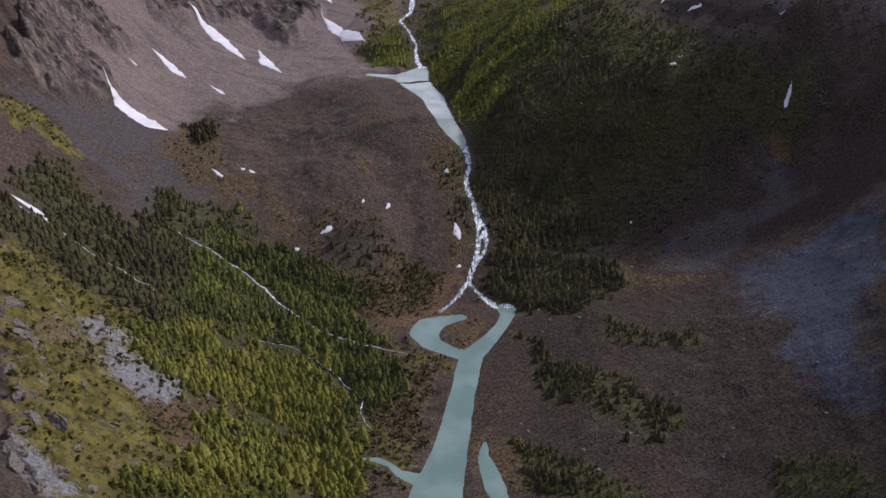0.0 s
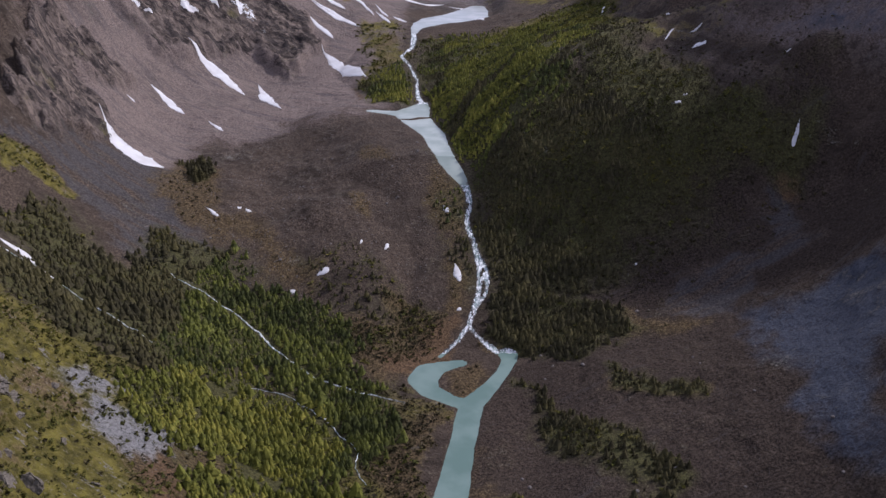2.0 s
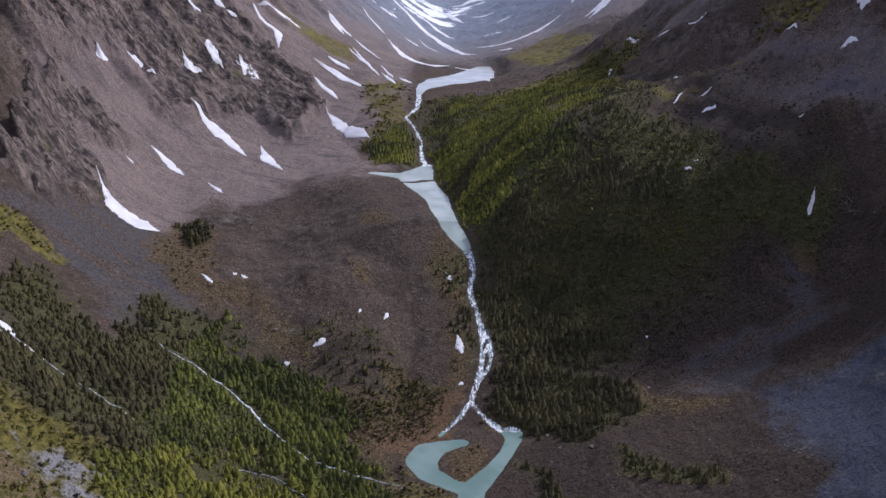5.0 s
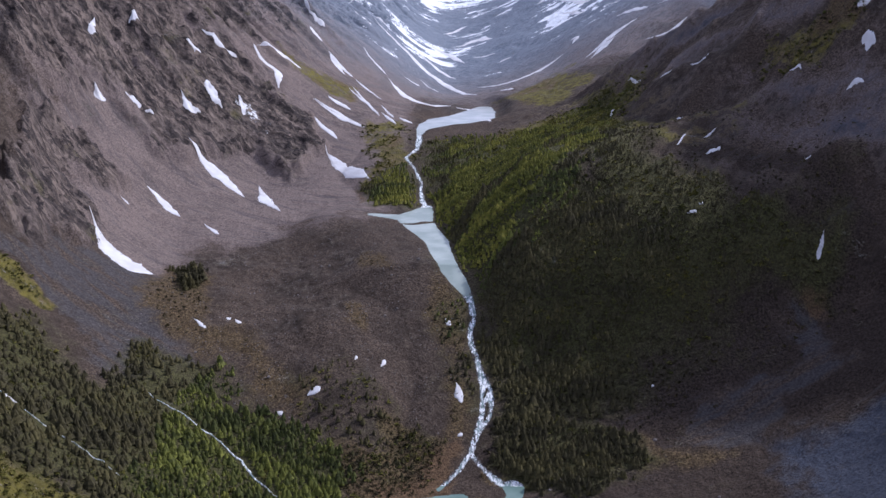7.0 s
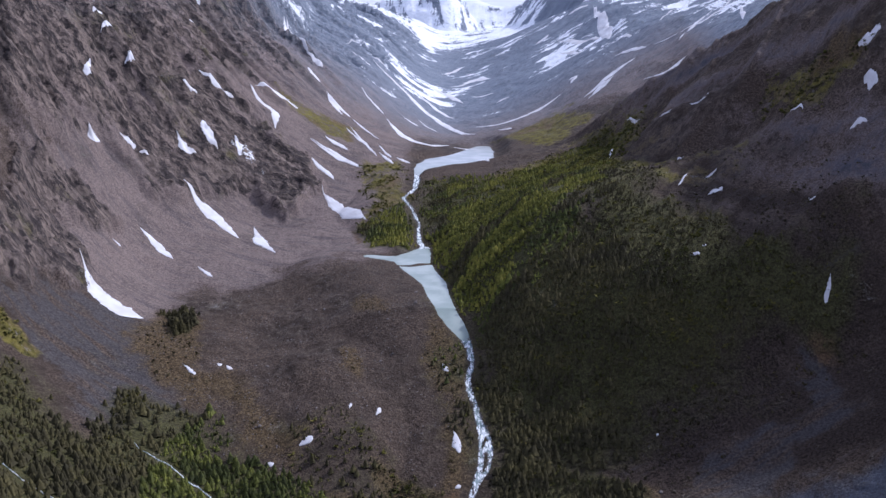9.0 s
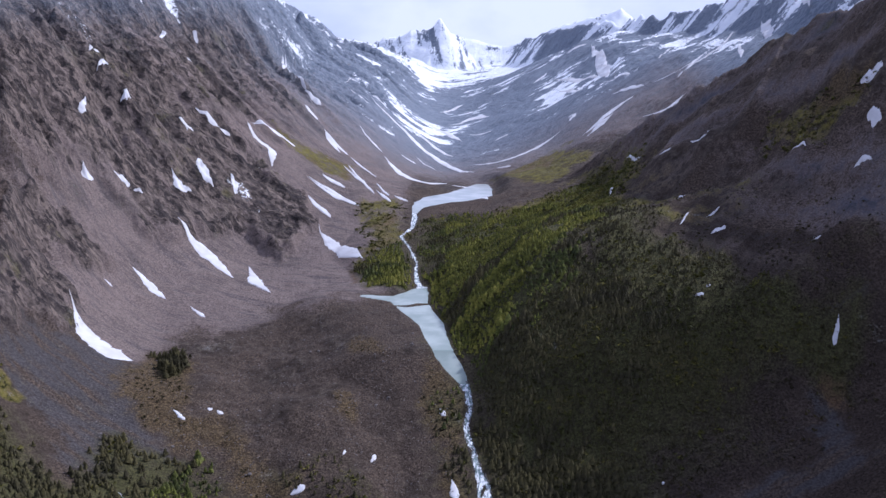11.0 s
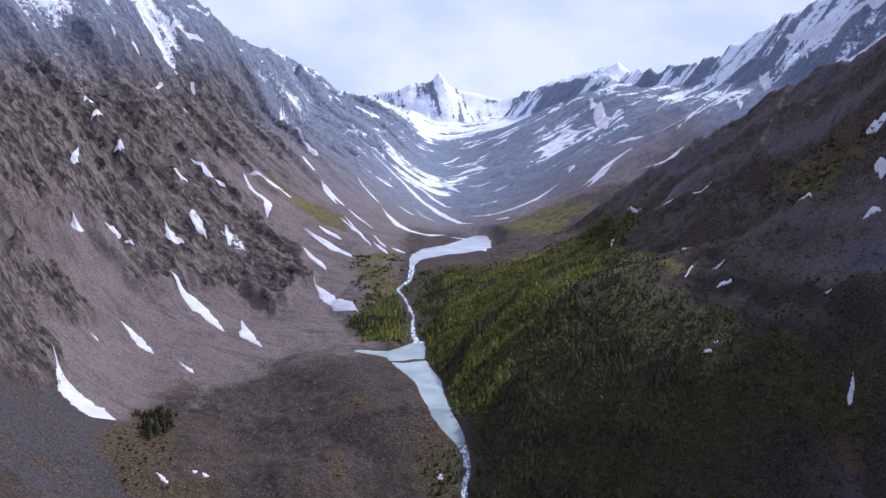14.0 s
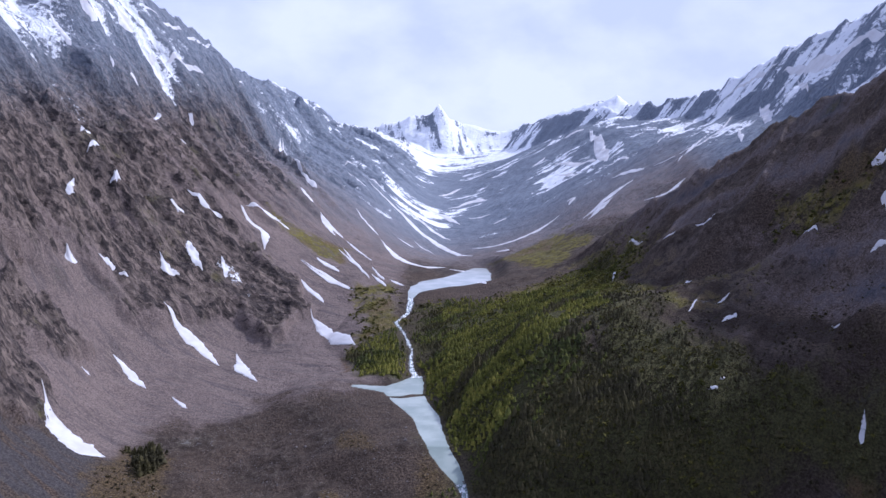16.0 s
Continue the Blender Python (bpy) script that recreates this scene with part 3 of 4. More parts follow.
    crag = blend(nodes, links, maths(nodes, links, "MULTIPLY", stepped(nodes, links, streak, 0.48, 0.62), 0.5), crag, speckle(nodes, links, mottle, (0.018, 0.016, 0.018), (0.075, 0.063, 0.060), 0.36, 0.64))
    moss = speckle(nodes, links, fine, (0.06, 0.056, 0.026), (0.16, 0.135, 0.065))
    crag = blend(nodes, links, stepped(nodes, links, maths(nodes, links, "ADD", big, maths(nodes, links, "MULTIPLY", thin, 0.4)), 0.80, 0.96), crag, moss)
    grass = speckle(nodes, links, mid, (0.046, 0.041, 0.012), (0.172, 0.148, 0.032), 0.3, 0.7)
    grass = blend(nodes, links, stepped(nodes, links, fine, 0.5, 0.75), grass, (0.17, 0.145, 0.065))
    grass = blend(nodes, links, stepped(nodes, links, maths(nodes, links, "ADD", big, maths(nodes, links, "MULTIPLY", mid, 0.5)), 0.76, 0.92), grass, speckle(nodes, links, fine, (0.06, 0.042, 0.026), (0.21, 0.155, 0.085)))
    grass = blend(nodes, links, stepped(nodes, links, maths(nodes, links, "ADD", thin, maths(nodes, links, "MULTIPLY", fine, 0.6)), 0.90, 1.02), grass, (0.20, 0.19, 0.18))
    dry = speckle(nodes, links, fine, (0.044, 0.031, 0.018), (0.195, 0.140, 0.072), 0.38, 0.76)
    # dark heath of the slope; on the fan this colour stands in for shadow
    heath = speckle(nodes, links, fine, (0.019, 0.0138, 0.0108), (0.086, 0.064, 0.050), 0.32, 0.72)
    heath = blend(nodes, links, stepped(nodes, links, streak, 0.56, 0.72), heath, (0.068, 0.058, 0.054))
    pale = speckle(nodes, links, fine, (0.10, 0.098, 0.098), (0.255, 0.25, 0.25), 0.3, 0.65)
    rust = speckle(nodes, links, fine, (0.050, 0.034, 0.021), (0.165, 0.104, 0.058))
    floor = speckle(nodes, links, fine, (0.026, 0.026, 0.013), (0.098, 0.092, 0.036))
    snow = speckle(nodes, links, big, (0.74, 0.77, 0.82), (0.86, 0.88, 0.91))
    col = base
    for name, c, soft, reach, at in (("scree", scree, 0.42, 1.3, 0.5), ("band", band, 0.22, 1.5, 0.55), ("crag", crag, 0.09, 1.3, 0.5), ("far", hazed_rock, 0.5, 0.5, 0.5), ("heath", heath, 0.18, 1.5, 0.45), ("slate", slate, 0.4, 1.2, 0.6), ("grass", grass, 0.2, 1.2, 0.5),
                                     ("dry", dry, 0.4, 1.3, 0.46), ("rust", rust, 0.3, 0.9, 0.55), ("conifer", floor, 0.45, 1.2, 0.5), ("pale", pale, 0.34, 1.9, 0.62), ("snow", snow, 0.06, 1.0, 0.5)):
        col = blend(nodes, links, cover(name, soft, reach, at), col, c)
    links.new(col, bsdf.inputs["Base Color"])
    bsdf.inputs["Roughness"].default_value = 0.92
    bsdf.inputs["Specular IOR Level"].default_value = 0.15
    height = maths(nodes, links, "ADD", maths(nodes, links, "MULTIPLY", fine, 0.6), maths(nodes, links, "MULTIPLY", mid, 1.4))
    rough_rock = maths(nodes, links, "MULTIPLY", masks["crag"], maths(nodes, links, "MULTIPLY_ADD", facets[0][1], 1.6, maths(nodes, links, "MULTIPLY", thin, 0.7)))
    height = maths(nodes, links, "ADD", height, rough_rock)
    relief(nodes, links, bsdf, height, 1.0, 2.0)
    return m


def snow_material():
    m, nodes, links, bsdf = material("old_snow")
    pos = nodes.new("ShaderNodeNewGeometry").outputs["Position"]
    a, b = noise_node(nodes, links, 0.05, 5, 0.6, pos), noise_node(nodes, links, 0.6, 4, 0.6, pos)
    col = blend(nodes, links, stepped(nodes, links, a, 0.35, 0.7), (0.68, 0.68, 0.70), (0.56, 0.545, 0.55))
    col = blend(nodes, links, stepped(nodes, links, b, 0.62, 0.8), col, (0.47, 0.44, 0.42))
    links.new(col, bsdf.inputs["Base Color"])
    bsdf.inputs["Roughness"].default_value = 0.75
    relief(nodes, links, bsdf, b, 0.4, 0.5)
    return m


def water_material(name, foam_lo, foam_hi, tint_a, tint_b):
    m, nodes, links, bsdf = material(name)
    pos = nodes.new("ShaderNodeNewGeometry").outputs["Position"]
    mp = nodes.new("ShaderNodeMapping")
    mp.inputs["Scale"].default_value = (1.0, 0.35, 0.35)
    links.new(pos, mp.inputs["Vector"])
    a = noise_node(nodes, links, 0.035, 4, 0.5, pos)
    b = noise_node(nodes, links, 0.55, 6, 0.7, mp.outputs["Vector"])
    ripple = noise_node(nodes, links, 1.4, 3, 0.5, pos)
    col = blend(nodes, links, stepped(nodes, links, a, 0.35, 0.65), tint_a, tint_b)
    foam = stepped(nodes, links, b, foam_lo, foam_hi)
    col = blend(nodes, links, foam, col, (0.80, 0.83, 0.85))
    links.new(col, bsdf.inputs["Base Color"])
    rough = maths(nodes, links, "MULTIPLY_ADD", foam, 0.5, 0.22)
    links.new(rough, bsdf.inputs["Roughness"])
    bsdf.inputs["IOR"].default_value = 1.33
    h = maths(nodes, links, "MULTIPLY_ADD", foam, 1.2, maths(nodes, links, "MULTIPLY", ripple, 0.12))
    relief(nodes, links, bsdf, h, 0.5, 0.4)
    return m


def leaf_material(name, dark, light, yellow):
    m, nodes, links, bsdf = material(name)
    geo = nodes.new("ShaderNodeNewGeometry")
    info = nodes.new("ShaderNodeObjectInfo")
    pick = maths(nodes, links, "FRACT", maths(nodes, links, "ADD", geo.outputs["Random Per Island"], info.outputs["Random"]))
    n = noise_node(nodes, links, 0.9, 4, 0.7, geo.outputs["Position"])
    lie = nodes.new("ShaderNodeMapping")
    lie.inputs["Rotation"].default_value = (0, 0, 0.9)
    lie.inputs["Scale"].default_value = (0.5, 1.6, 0.6)
    links.new(geo.outputs["Position"], lie.inputs["Vector"])
    patch = noise_node(nodes, links, 0.03, 6, 0.68, lie.outputs["Vector"])
    col = blend(nodes, links, pick, dark, light)
    col = blend(nodes, links, stepped(nodes, links, patch, 0.42, 0.60), col, blend(nodes, links, pick, light, yellow))
    col = blend(nodes, links, stepped(nodes, links, n, 0.35, 0.7), blend(nodes, links, 0.55, col, dark), col)
    links.new(col, bsdf.inputs["Base Color"])
    bsdf.inputs["Roughness"].default_value = 0.85
    bsdf.inputs["Specular IOR Level"].default_value = 0.2
    return m


def plain_material(name, dark, light, scale):
    m, nodes, links, bsdf = material(name)
    geo = nodes.new("ShaderNodeNewGeometry")
    n = noise_node(nodes, links, scale, 5, 0.65, geo.outputs["Position"])
    col = speckle(nodes, links, n, dark, light)
    col = blend(nodes, links, 0.5, col, blend(nodes, links, geo.outputs["Random Per Island"], dark, light))
    links.new(col, bsdf.inputs["Base Color"])
    bsdf.inputs["Roughness"].default_value = 0.9
    relief(nodes, links, bsdf, n, 0.5, 0.2)
    return m


GROUND = mountain_material()
SNOW = snow_material()
POOL = water_material("grey_green_glacier_water", 0.80, 0.95, (0.125, 0.195, 0.172), (0.18, 0.255, 0.23))
STILL = water_material("milky_glacier_water", 0.80, 0.95, (0.26, 0.315, 0.285), (0.37, 0.42, 0.385))
WHITE = water_material("white_water", 0.44, 0.56, (0.13, 0.185, 0.185), (0.24, 0.31, 0.31))
LAKE = water_material("pale_lake_water", 0.80, 0.95, (0.36, 0.40, 0.40), (0.46, 0.49, 0.485))
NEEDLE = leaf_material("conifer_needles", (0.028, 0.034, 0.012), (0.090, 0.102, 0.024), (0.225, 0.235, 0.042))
# brighter and darker needles, with sunlight and shade put into their colours
SUNLIT_LARCH = leaf_material("sunlit_larch_needles", (0.052, 0.058, 0.012), (0.185, 0.190, 0.032), (0.32, 0.285, 0.052))
SHADED_SPRUCE = leaf_material("shaded_spruce_needles", (0.030, 0.027, 0.014), (0.068, 0.060, 0.026), (0.118, 0.103, 0.038))
SHRUB = leaf_material("shrub_leaves", (0.030, 0.032, 0.009), (0.105, 0.105, 0.020), (0.20, 0.17, 0.035))
SCRUB = leaf_material("scrub_leaves", (0.020, 0.017, 0.010), (0.060, 0.052, 0.022), (0.13, 0.10, 0.04))
BARK = plain_material("grey_brown_bark", (0.05, 0.04, 0.03), (0.13, 0.10, 0.08), 3.0)
# copy of the broken rock, darkened as if the fan lay in shadow
SHADED_ROCK = plain_material("shaded_fan_rock", (0.022, 0.018, 0.017), (0.095, 0.080, 0.074), 1.2)
ROCK = plain_material("broken_grey_rock", (0.040, 0.035, 0.034), (0.19, 0.168, 0.16), 1.2)


# ---- ground ----
def mesh_object(name, verts, faces, mat, flat=False):
    me = bpy.data.meshes.new(name)
    verts = np.asarray(verts, np.float32)
    faces = np.asarray(faces, np.int32)
    n = faces.shape[1]
    me.vertices.add(len(verts))
    me.vertices.foreach_set("co", verts.ravel())
    me.loops.add(faces.size)
    me.loops.foreach_set("vertex_index", faces.ravel())
    me.polygons.add(len(faces))
    me.polygons.foreach_set("loop_start", np.arange(0, faces.size, n, dtype=np.int32))
    me.polygons.foreach_set("loop_total", np.full(len(faces), n, np.int32))
    me.polygons.foreach_set("use_smooth", np.full(len(faces), not flat))
    me.update(calc_edges=True)
    me.materials.append(mat)
    return new(name, me)


def grid_faces(rows, cols):
    i = np.arange(rows * cols).reshape(rows, cols)
    return np.stack([i[:-1, :-1], i[:-1, 1:], i[1:, 1:], i[1:, :-1]], -1).reshape(-1, 4)


def fall_noise(x, y):
    """Noise drawn out along the fall of both walls."""
    a = np.abs(x)
    c, s = np.where(x > 0, 0.67, 0.94), np.where(x > 0, 0.74, 0.34)
    return fbm((a * c + y * s) / 5.0, y * c - a * s, 34, 4, 0.6, seed=201)


def far_snow(x, y, z, steep):
    """Snow that lies on the far heights, in streaks down the slopes and in hollows."""
    streak = fall_ribs(x, y, 100, 0.10, 3, 3)
    thin = fall_ribs(x, y, 36, 0.12, 13)
    patch = fbm(x, y * 0.5, 90, 5, 0.6, seed=44)
    left = smooth(-150, -300, x) * smooth(1050, 1250, y) * smooth(2900, 2500, y)
    right = smooth(330, 520, x) * smooth(1250, 1550, y)
    head = smooth(1550, 2200, y) * smooth(560, 300, np.abs(x - 20))
    bowl = smooth(2900, 3400, y) * smooth(430, 260, x)
    lean = -streak * 0.35 - thin * 0.4 + patch * 0.5
    out = left * (0.05 + 0.40 * smooth(40, 260, z) + lean * 1.15)
    out = np.maximum(out, right * (0.34 + 0.36 * smooth(-40, 170, z) + 0.2 * smooth(170, 300, z) + lean * 1.25))
    out = np.maximum(out, head * (0.46 + patch * 1.0 - thin * 0.5 - streak * 0.25))
    out = np.maximum(out, bowl * (0.95 - 0.36 * smooth(0.8, 1.5, steep) + lean * 0.9))
    massif = smooth(3900, 4020, y) * smooth(340, 260, np.abs(x + 130))
    out = out * (1 - massif) + massif * (0.60 + 0.9 * fbm(x + z * 0.25, z * 0.12, 34, 4, 0.6, seed=46))
    return np.clip(out, 0, 1)


verts = np.stack([GX, GY, GZ], -1).reshape(-1, 3)
terrain = mesh_object("ground", verts, grid_faces(*GX.shape), GROUND)
tagged(terrain, "scree, grass and crag slopes of a glacial mountain valley", "ground", kind="structure")
covers = {k: cover(k, GX, GY) for k in ZONES}
steep = steepness(GZ)
# open scrub with few trees on the foot of the rock glacier
covers["conifer"] *= 1 - 0.8 * zone_weight(GX, GY, ZONES["conifer"][2], 12)
covers["crag"] = np.maximum(covers["crag"], smooth(0.75, 1.3, steep) * smooth(-120, 20, GZ) * smooth(800, 1100, GY) * np.where(GX > 0, 0.3, 1.0))
FALL = fall_noise(GX, GY)
CREST = fbm((GY * 0.78 - GX * 0.62) / 6.0, GX * 0.78 + GY * 0.62, 36, 4, 0.6, seed=205)
RIBS = fall_ribs(GX, GY, 36, 0.12, 13)
covers["crag"] = np.where((GX < -120) & (GY > 800), covers["crag"] * (0.80 + 0.34 * RIBS + 0.5 * FALL + 0.25 * smooth(-100, 60, GZ)), covers["crag"]).clip(0, 1)
covers["snow"] = far_snow(GX, GY, GZ, steep)
covers["scree"] = np.maximum(covers["scree"], smooth(980, 1080, GY) * smooth(-40, -90, GX) + smooth(1500, 1700, GY) * 1.0 + smooth(-190, -90, GZ) * smooth(130, 260, GX) * (0.42 + 0.95 * CREST)).clip(0, 1)
covers["heath"] = covers["heath"] * np.where(GX > 150, 1 - 0.8 * smooth(-215, -90, GZ + 90 * CREST), 1.0)
# shadow over the stony fan, painted with the dark heath colour
covers["heath"] = np.maximum(covers["heath"], 1.0 * smooth(40, 110, GX) * smooth(780, 660, GY))
covers["grass"] *= np.where(GY > 1150, 0.66, np.where((GX > 280) & (GY > 800), 0.6, 1.0))
# a cone of grey scree below the snow on the right-hand slope
covers["heath"] *= 1 - 0.85 * zone_weight(GX, GY, ZONES["band"][-1], 14)
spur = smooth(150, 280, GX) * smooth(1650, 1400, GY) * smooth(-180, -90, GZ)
# streaks of the spur carry the same painted blue shade
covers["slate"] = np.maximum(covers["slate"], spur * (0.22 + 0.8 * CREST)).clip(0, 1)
lane = smooth(60, 130, GX) * smooth(380, 300, GX) * smooth(850, 950, GY) * smooth(1420, 1350, GY) * smooth(-60, -110, GZ)
covers["grass"] = np.maximum(covers["grass"], lane * (0.34 + 0.8 * CREST)).clip(0, 1)
# the painted haze tint grows with distance and height
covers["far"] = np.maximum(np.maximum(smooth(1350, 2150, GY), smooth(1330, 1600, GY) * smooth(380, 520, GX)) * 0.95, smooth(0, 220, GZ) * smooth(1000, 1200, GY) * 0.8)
covers["grass"] = np.maximum(covers["grass"], covers["brush"] * 0.7)
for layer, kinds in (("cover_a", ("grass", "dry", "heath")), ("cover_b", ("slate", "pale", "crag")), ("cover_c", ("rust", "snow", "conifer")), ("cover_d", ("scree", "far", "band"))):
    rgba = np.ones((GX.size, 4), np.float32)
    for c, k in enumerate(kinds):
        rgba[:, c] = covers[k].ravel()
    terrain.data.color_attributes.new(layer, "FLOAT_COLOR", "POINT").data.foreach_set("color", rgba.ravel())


# ---- water ----
def water(name, y0, y1, mat, label, category, x0=-115, x1=105, cell=1.25):
    xs, ys = np.arange(x0, x1 + cell, cell), np.linspace(y0, y1, int((y1 - y0) / cell) + 2)
    x, y = np.meshgrid(xs, ys)
    d = shore(x, y)
    z = level(y)
    if "rapids" in name:
        z = z + fbm(x, y, 3.0, 3, seed=8) * 0.35
    keep = (d < 2.2)
    f = grid_faces(*x.shape)
    f = f[keep.ravel()[f].any(1)]
    used, back = np.unique(f.ravel(), return_inverse=True)
    v = np.stack([x, y, z], -1).reshape(-1, 3)[used]
    return tagged(mesh_object(name, v, back.reshape(-1, 4), mat), label, category, kind="structure")


water("water_pool", 300, 612, POOL, "calm grey-green milky pool of a glacier river", "river")
water("water_rapids", 612, 800, WHITE, "white foaming rapids between scree and forest", "river")
water("water_pond", 800, 1058, STILL, "calm milky turquoise widening of the river", "river")
water("water_upper_rapids", 1058, 1308, WHITE, "narrow white rapids below the mountain lake", "river")
water("water_lake", 1308, 1625, LAKE, "pale silver-green mountain lake", "lake")


def drape(name, line, mat, lift, crown, label, category, group, jag=0.3, seed=0, kind="", wander=0.0):
    """A strip that lies on the ground along a chain of (x, y, half width)."""
    pts = np.array(line, float)
    run = np.concatenate([[0], np.cumsum(np.hypot(*np.diff(pts[:, :2], axis=0).T))])
    n = max(36, int(run[-1] / max(1.0, run[-1] / 160)))
    s = np.linspace(-0.04, 1.04, n) * run[-1]
    c = glide(run, pts, s) + np.outer(np.clip(s - run[-1], 0, None) + np.clip(s, None, 0), np.append(np.gradient(pts[:, :2], axis=0)[0] / (run[1] + 1e-6), 0)) * 0.3
    c[:, 0] += wander * fbm(s, s * 0 + 9, 22, 4, 0.6, seed=seed)
    c[:, 1] += wander * fbm(s, s * 0 + 31, 22, 4, 0.6, seed=seed)
    tang = np.gradient(c[:, :2], axis=0)
    tang /= np.hypot(*tang.T)[:, None] + 1e-9
    side = np.stack([-tang[:, 1], tang[:, 0]], -1)
    along = np.linspace(-1, 1, n)
    ends = np.clip(1 - np.abs(along) ** np.where(along < 0, 2.1, 3.0), 0.03, 1) * (1 + 0.3 * along * (len(line) < 5))
    across = np.linspace(-1, 1, 9)
    wave = max(5.0, run[-1] / 4)
    wl = c[:, 2] * ends * (1 + jag * fbm(s + seed * 71, s * 0, wave, 5, 0.7, seed=seed)).clip(0.08, 2)
    wr = c[:, 2] * ends * (1 + jag * fbm(s + seed * 37, s * 0 + 5, wave, 5, 0.7, seed=seed + 3)).clip(0.08, 2)
    w = np.where(across[None, :] < 0, wl[:, None], wr[:, None]) * across[None, :]
    x, y = c[:, 0:1] + side[:, 0:1] * w, c[:, 1:2] + side[:, 1:2] * w
    z = ground(x, y) + lift + crown * (1 - across[None, :] ** 2) * ends[:, None]
    z[:, 0] -= lift + crown + 0.6
    z[:, -1] -= lift + crown + 0.6
    ob = mesh_object(name, np.stack([x, y, z], -1).reshape(-1, 3), grid_faces(n, 9), mat)
    return tagged(ob, label, category, group, kind)


SNOWS = []


def snow(*line):
    SNOWS.append(line)


STREAMS = []


def stream(*line):
    STREAMS.append(line)


snow((-371, 909, 2.0), (-338, 876, 6.9), (-312, 861, 10.4), (-295, 862, 4.8))
snow((-365, 1059, 3.7), (-344, 1048, 4.4), (-319, 1029, 1.4))
snow((-344, 1168, 3.3), (-318, 1158, 6.5), (-288, 1137, 5.5), (-262, 1109, 2.3))
snow((-253, 1157, 4.0), (-232, 1101, 5.3), (-209, 1073, 1.8))
snow((-178, 1261, 4.3), (-150, 1216, 10.8), (-130, 1191, 6.5), (-107, 1160, 2.0))
snow((-209, 1342, 2.8), (-168, 1301, 3.6))
snow((-212, 1390, 2.4), (-171, 1369, 4.7), (-131, 1338, 2.7))
snow((-194, 1414, 4.8), (-166, 1395, 2.8))
snow((-348, 1283, 8.1), (-337, 1262, 7.1), (-321, 1252, 2.2))
snow((-370, 1230, 1.7), (-357, 1220, 6.0), (-343, 1223, 3.4))
snow((-308, 1297, 4.5), (-300, 1283, 4.5), (-294, 1262, 1.8))
snow((-419, 1158, 3.3), (-402, 1163, 3.3))
snow((-397, 1161, 2.5), (-387, 1165, 1.6))
snow((-446, 1125, 4.9), (-436, 1135, 4.1))
snow((-383, 1315, 5.6), (-365, 1318, 4.6))
snow((-373, 1362, 2.9), (-325, 1366, 3.8))
snow((-321, 1441, 3.0), (-298, 1413, 3.9), (-270, 1402, 6.8), (-264, 1369, 2.9))
snow((-311, 1455, 4.0), (-265, 1469, 8.1), (-246, 1461, 6.0))
snow((-256, 1637, 5.6), (-233, 1613, 5.4))
snow((-215, 1590, 7.5), (-185, 1545, 3.1))
snow((-348, 1904, 5.3), (-316, 1767, 5.8), (-268, 1706, 7.0))
snow((-483, 1265, 3.7), (-480, 1288, 2.8))
snow((-471, 1255, 3.6), (-461, 1276, 3.7), (-453, 1277, 1.8))
snow((-439, 1247, 3.6), (-429, 1258, 2.7))
snow((-471, 1213, 2.6), (-469, 1190, 4.3))
snow((-164, 1498, 2.5), (-112, 1387, 2.8))
snow((-109, 1402, 2.4), (-84, 1355, 2.8))
snow((-180, 1870, 3.7), (-133, 1868, 5.0))
snow((-168, 1995, 5.4), (-117, 1980, 9.3), (-64, 1918, 10.3), (-15, 1833, 8.6), (46, 1663, 4.5))
snow((-116, 1654, 5.5), (-80, 1568, 9.5), (-39, 1528, 7.3), (-1, 1553, 2.1))
snow((-97, 2062, 5.6), (-29, 1965, 6.6), (8, 1908, 3.9))
snow((9, 1539, 2.6), (58, 1549, 4.2))
snow((40, 1447, 2.5), (62, 1361, 4.3))
snow((54, 1781, 7.2), (116, 1710, 8.4), (173, 1737, 7.3), (219, 1767, 3.1))
snow((253, 1630, 4.7), (301, 1679, 7.2))
snow((245, 1812, 5.1), (262, 1852, 3.9))
snow((419, 2553, 8.9), (361, 2049, 11.5))
snow((413, 914, 13.6), (403, 932, 8.8))
snow((401, 883, 13.2), (393, 893, 3.9))
snow((293, 1111, 2.2), (305, 1081, 2.9))
snow((265, 1143, 1.9), (276, 1132, 1.9))
snow((256, 1294, 2.6), (265, 1252, 2.5))
snow((207, 1156, 2.0), (223, 1215, 2.8))
snow((251, 1006, 2.1), (267, 1017, 3.5))
snow((259, 921, 1.9), (273, 927, 1.9))
snow((250, 876, 2.5), (267, 889, 3.7))
snow((230, 907, 1.7), (244, 930, 1.7))
snow((328, 835, 2.3), (325, 815, 2.3))
snow((371, 863, 3.7), (384, 859, 3.7))
snow((344, 936, 1.6), (351, 923, 2.0))
snow((318, 755, 1.1), (314, 748, 3.8), (310, 742, 3.7))
snow((207, 773, 1.8), (215, 772, 1.5))
snow((218, 777, 1.2), (222, 778, 1.2))
snow((-228, 775, 1.6), (-215, 764, 2.1))
snow((-202, 787, 2.2), (-198, 786, 2.2))
snow((-194, 787, 2.7), (-188, 780, 2.7))
snow((-288, 1021, 2.1), (-266, 1000, 3.1))
snow((-376, 1003, 1.4), (-367, 1001, 1.4))
snow((-54, 714, 2.1), (-51, 722, 1.7))
snow((-76, 716, 1.2), (-75, 721, 1.2))
snow((-1, 772, 2.1), (4, 764, 2.1))
snow((-111, 681, 2.3), (-101, 686, 3.2))
snow((-133, 669, 1.8), (-128, 667, 1.8))
snow((9, 703, 2.4), (13, 684, 3.2))
snow((10, 654, 1.3), (14, 656, 1.3))
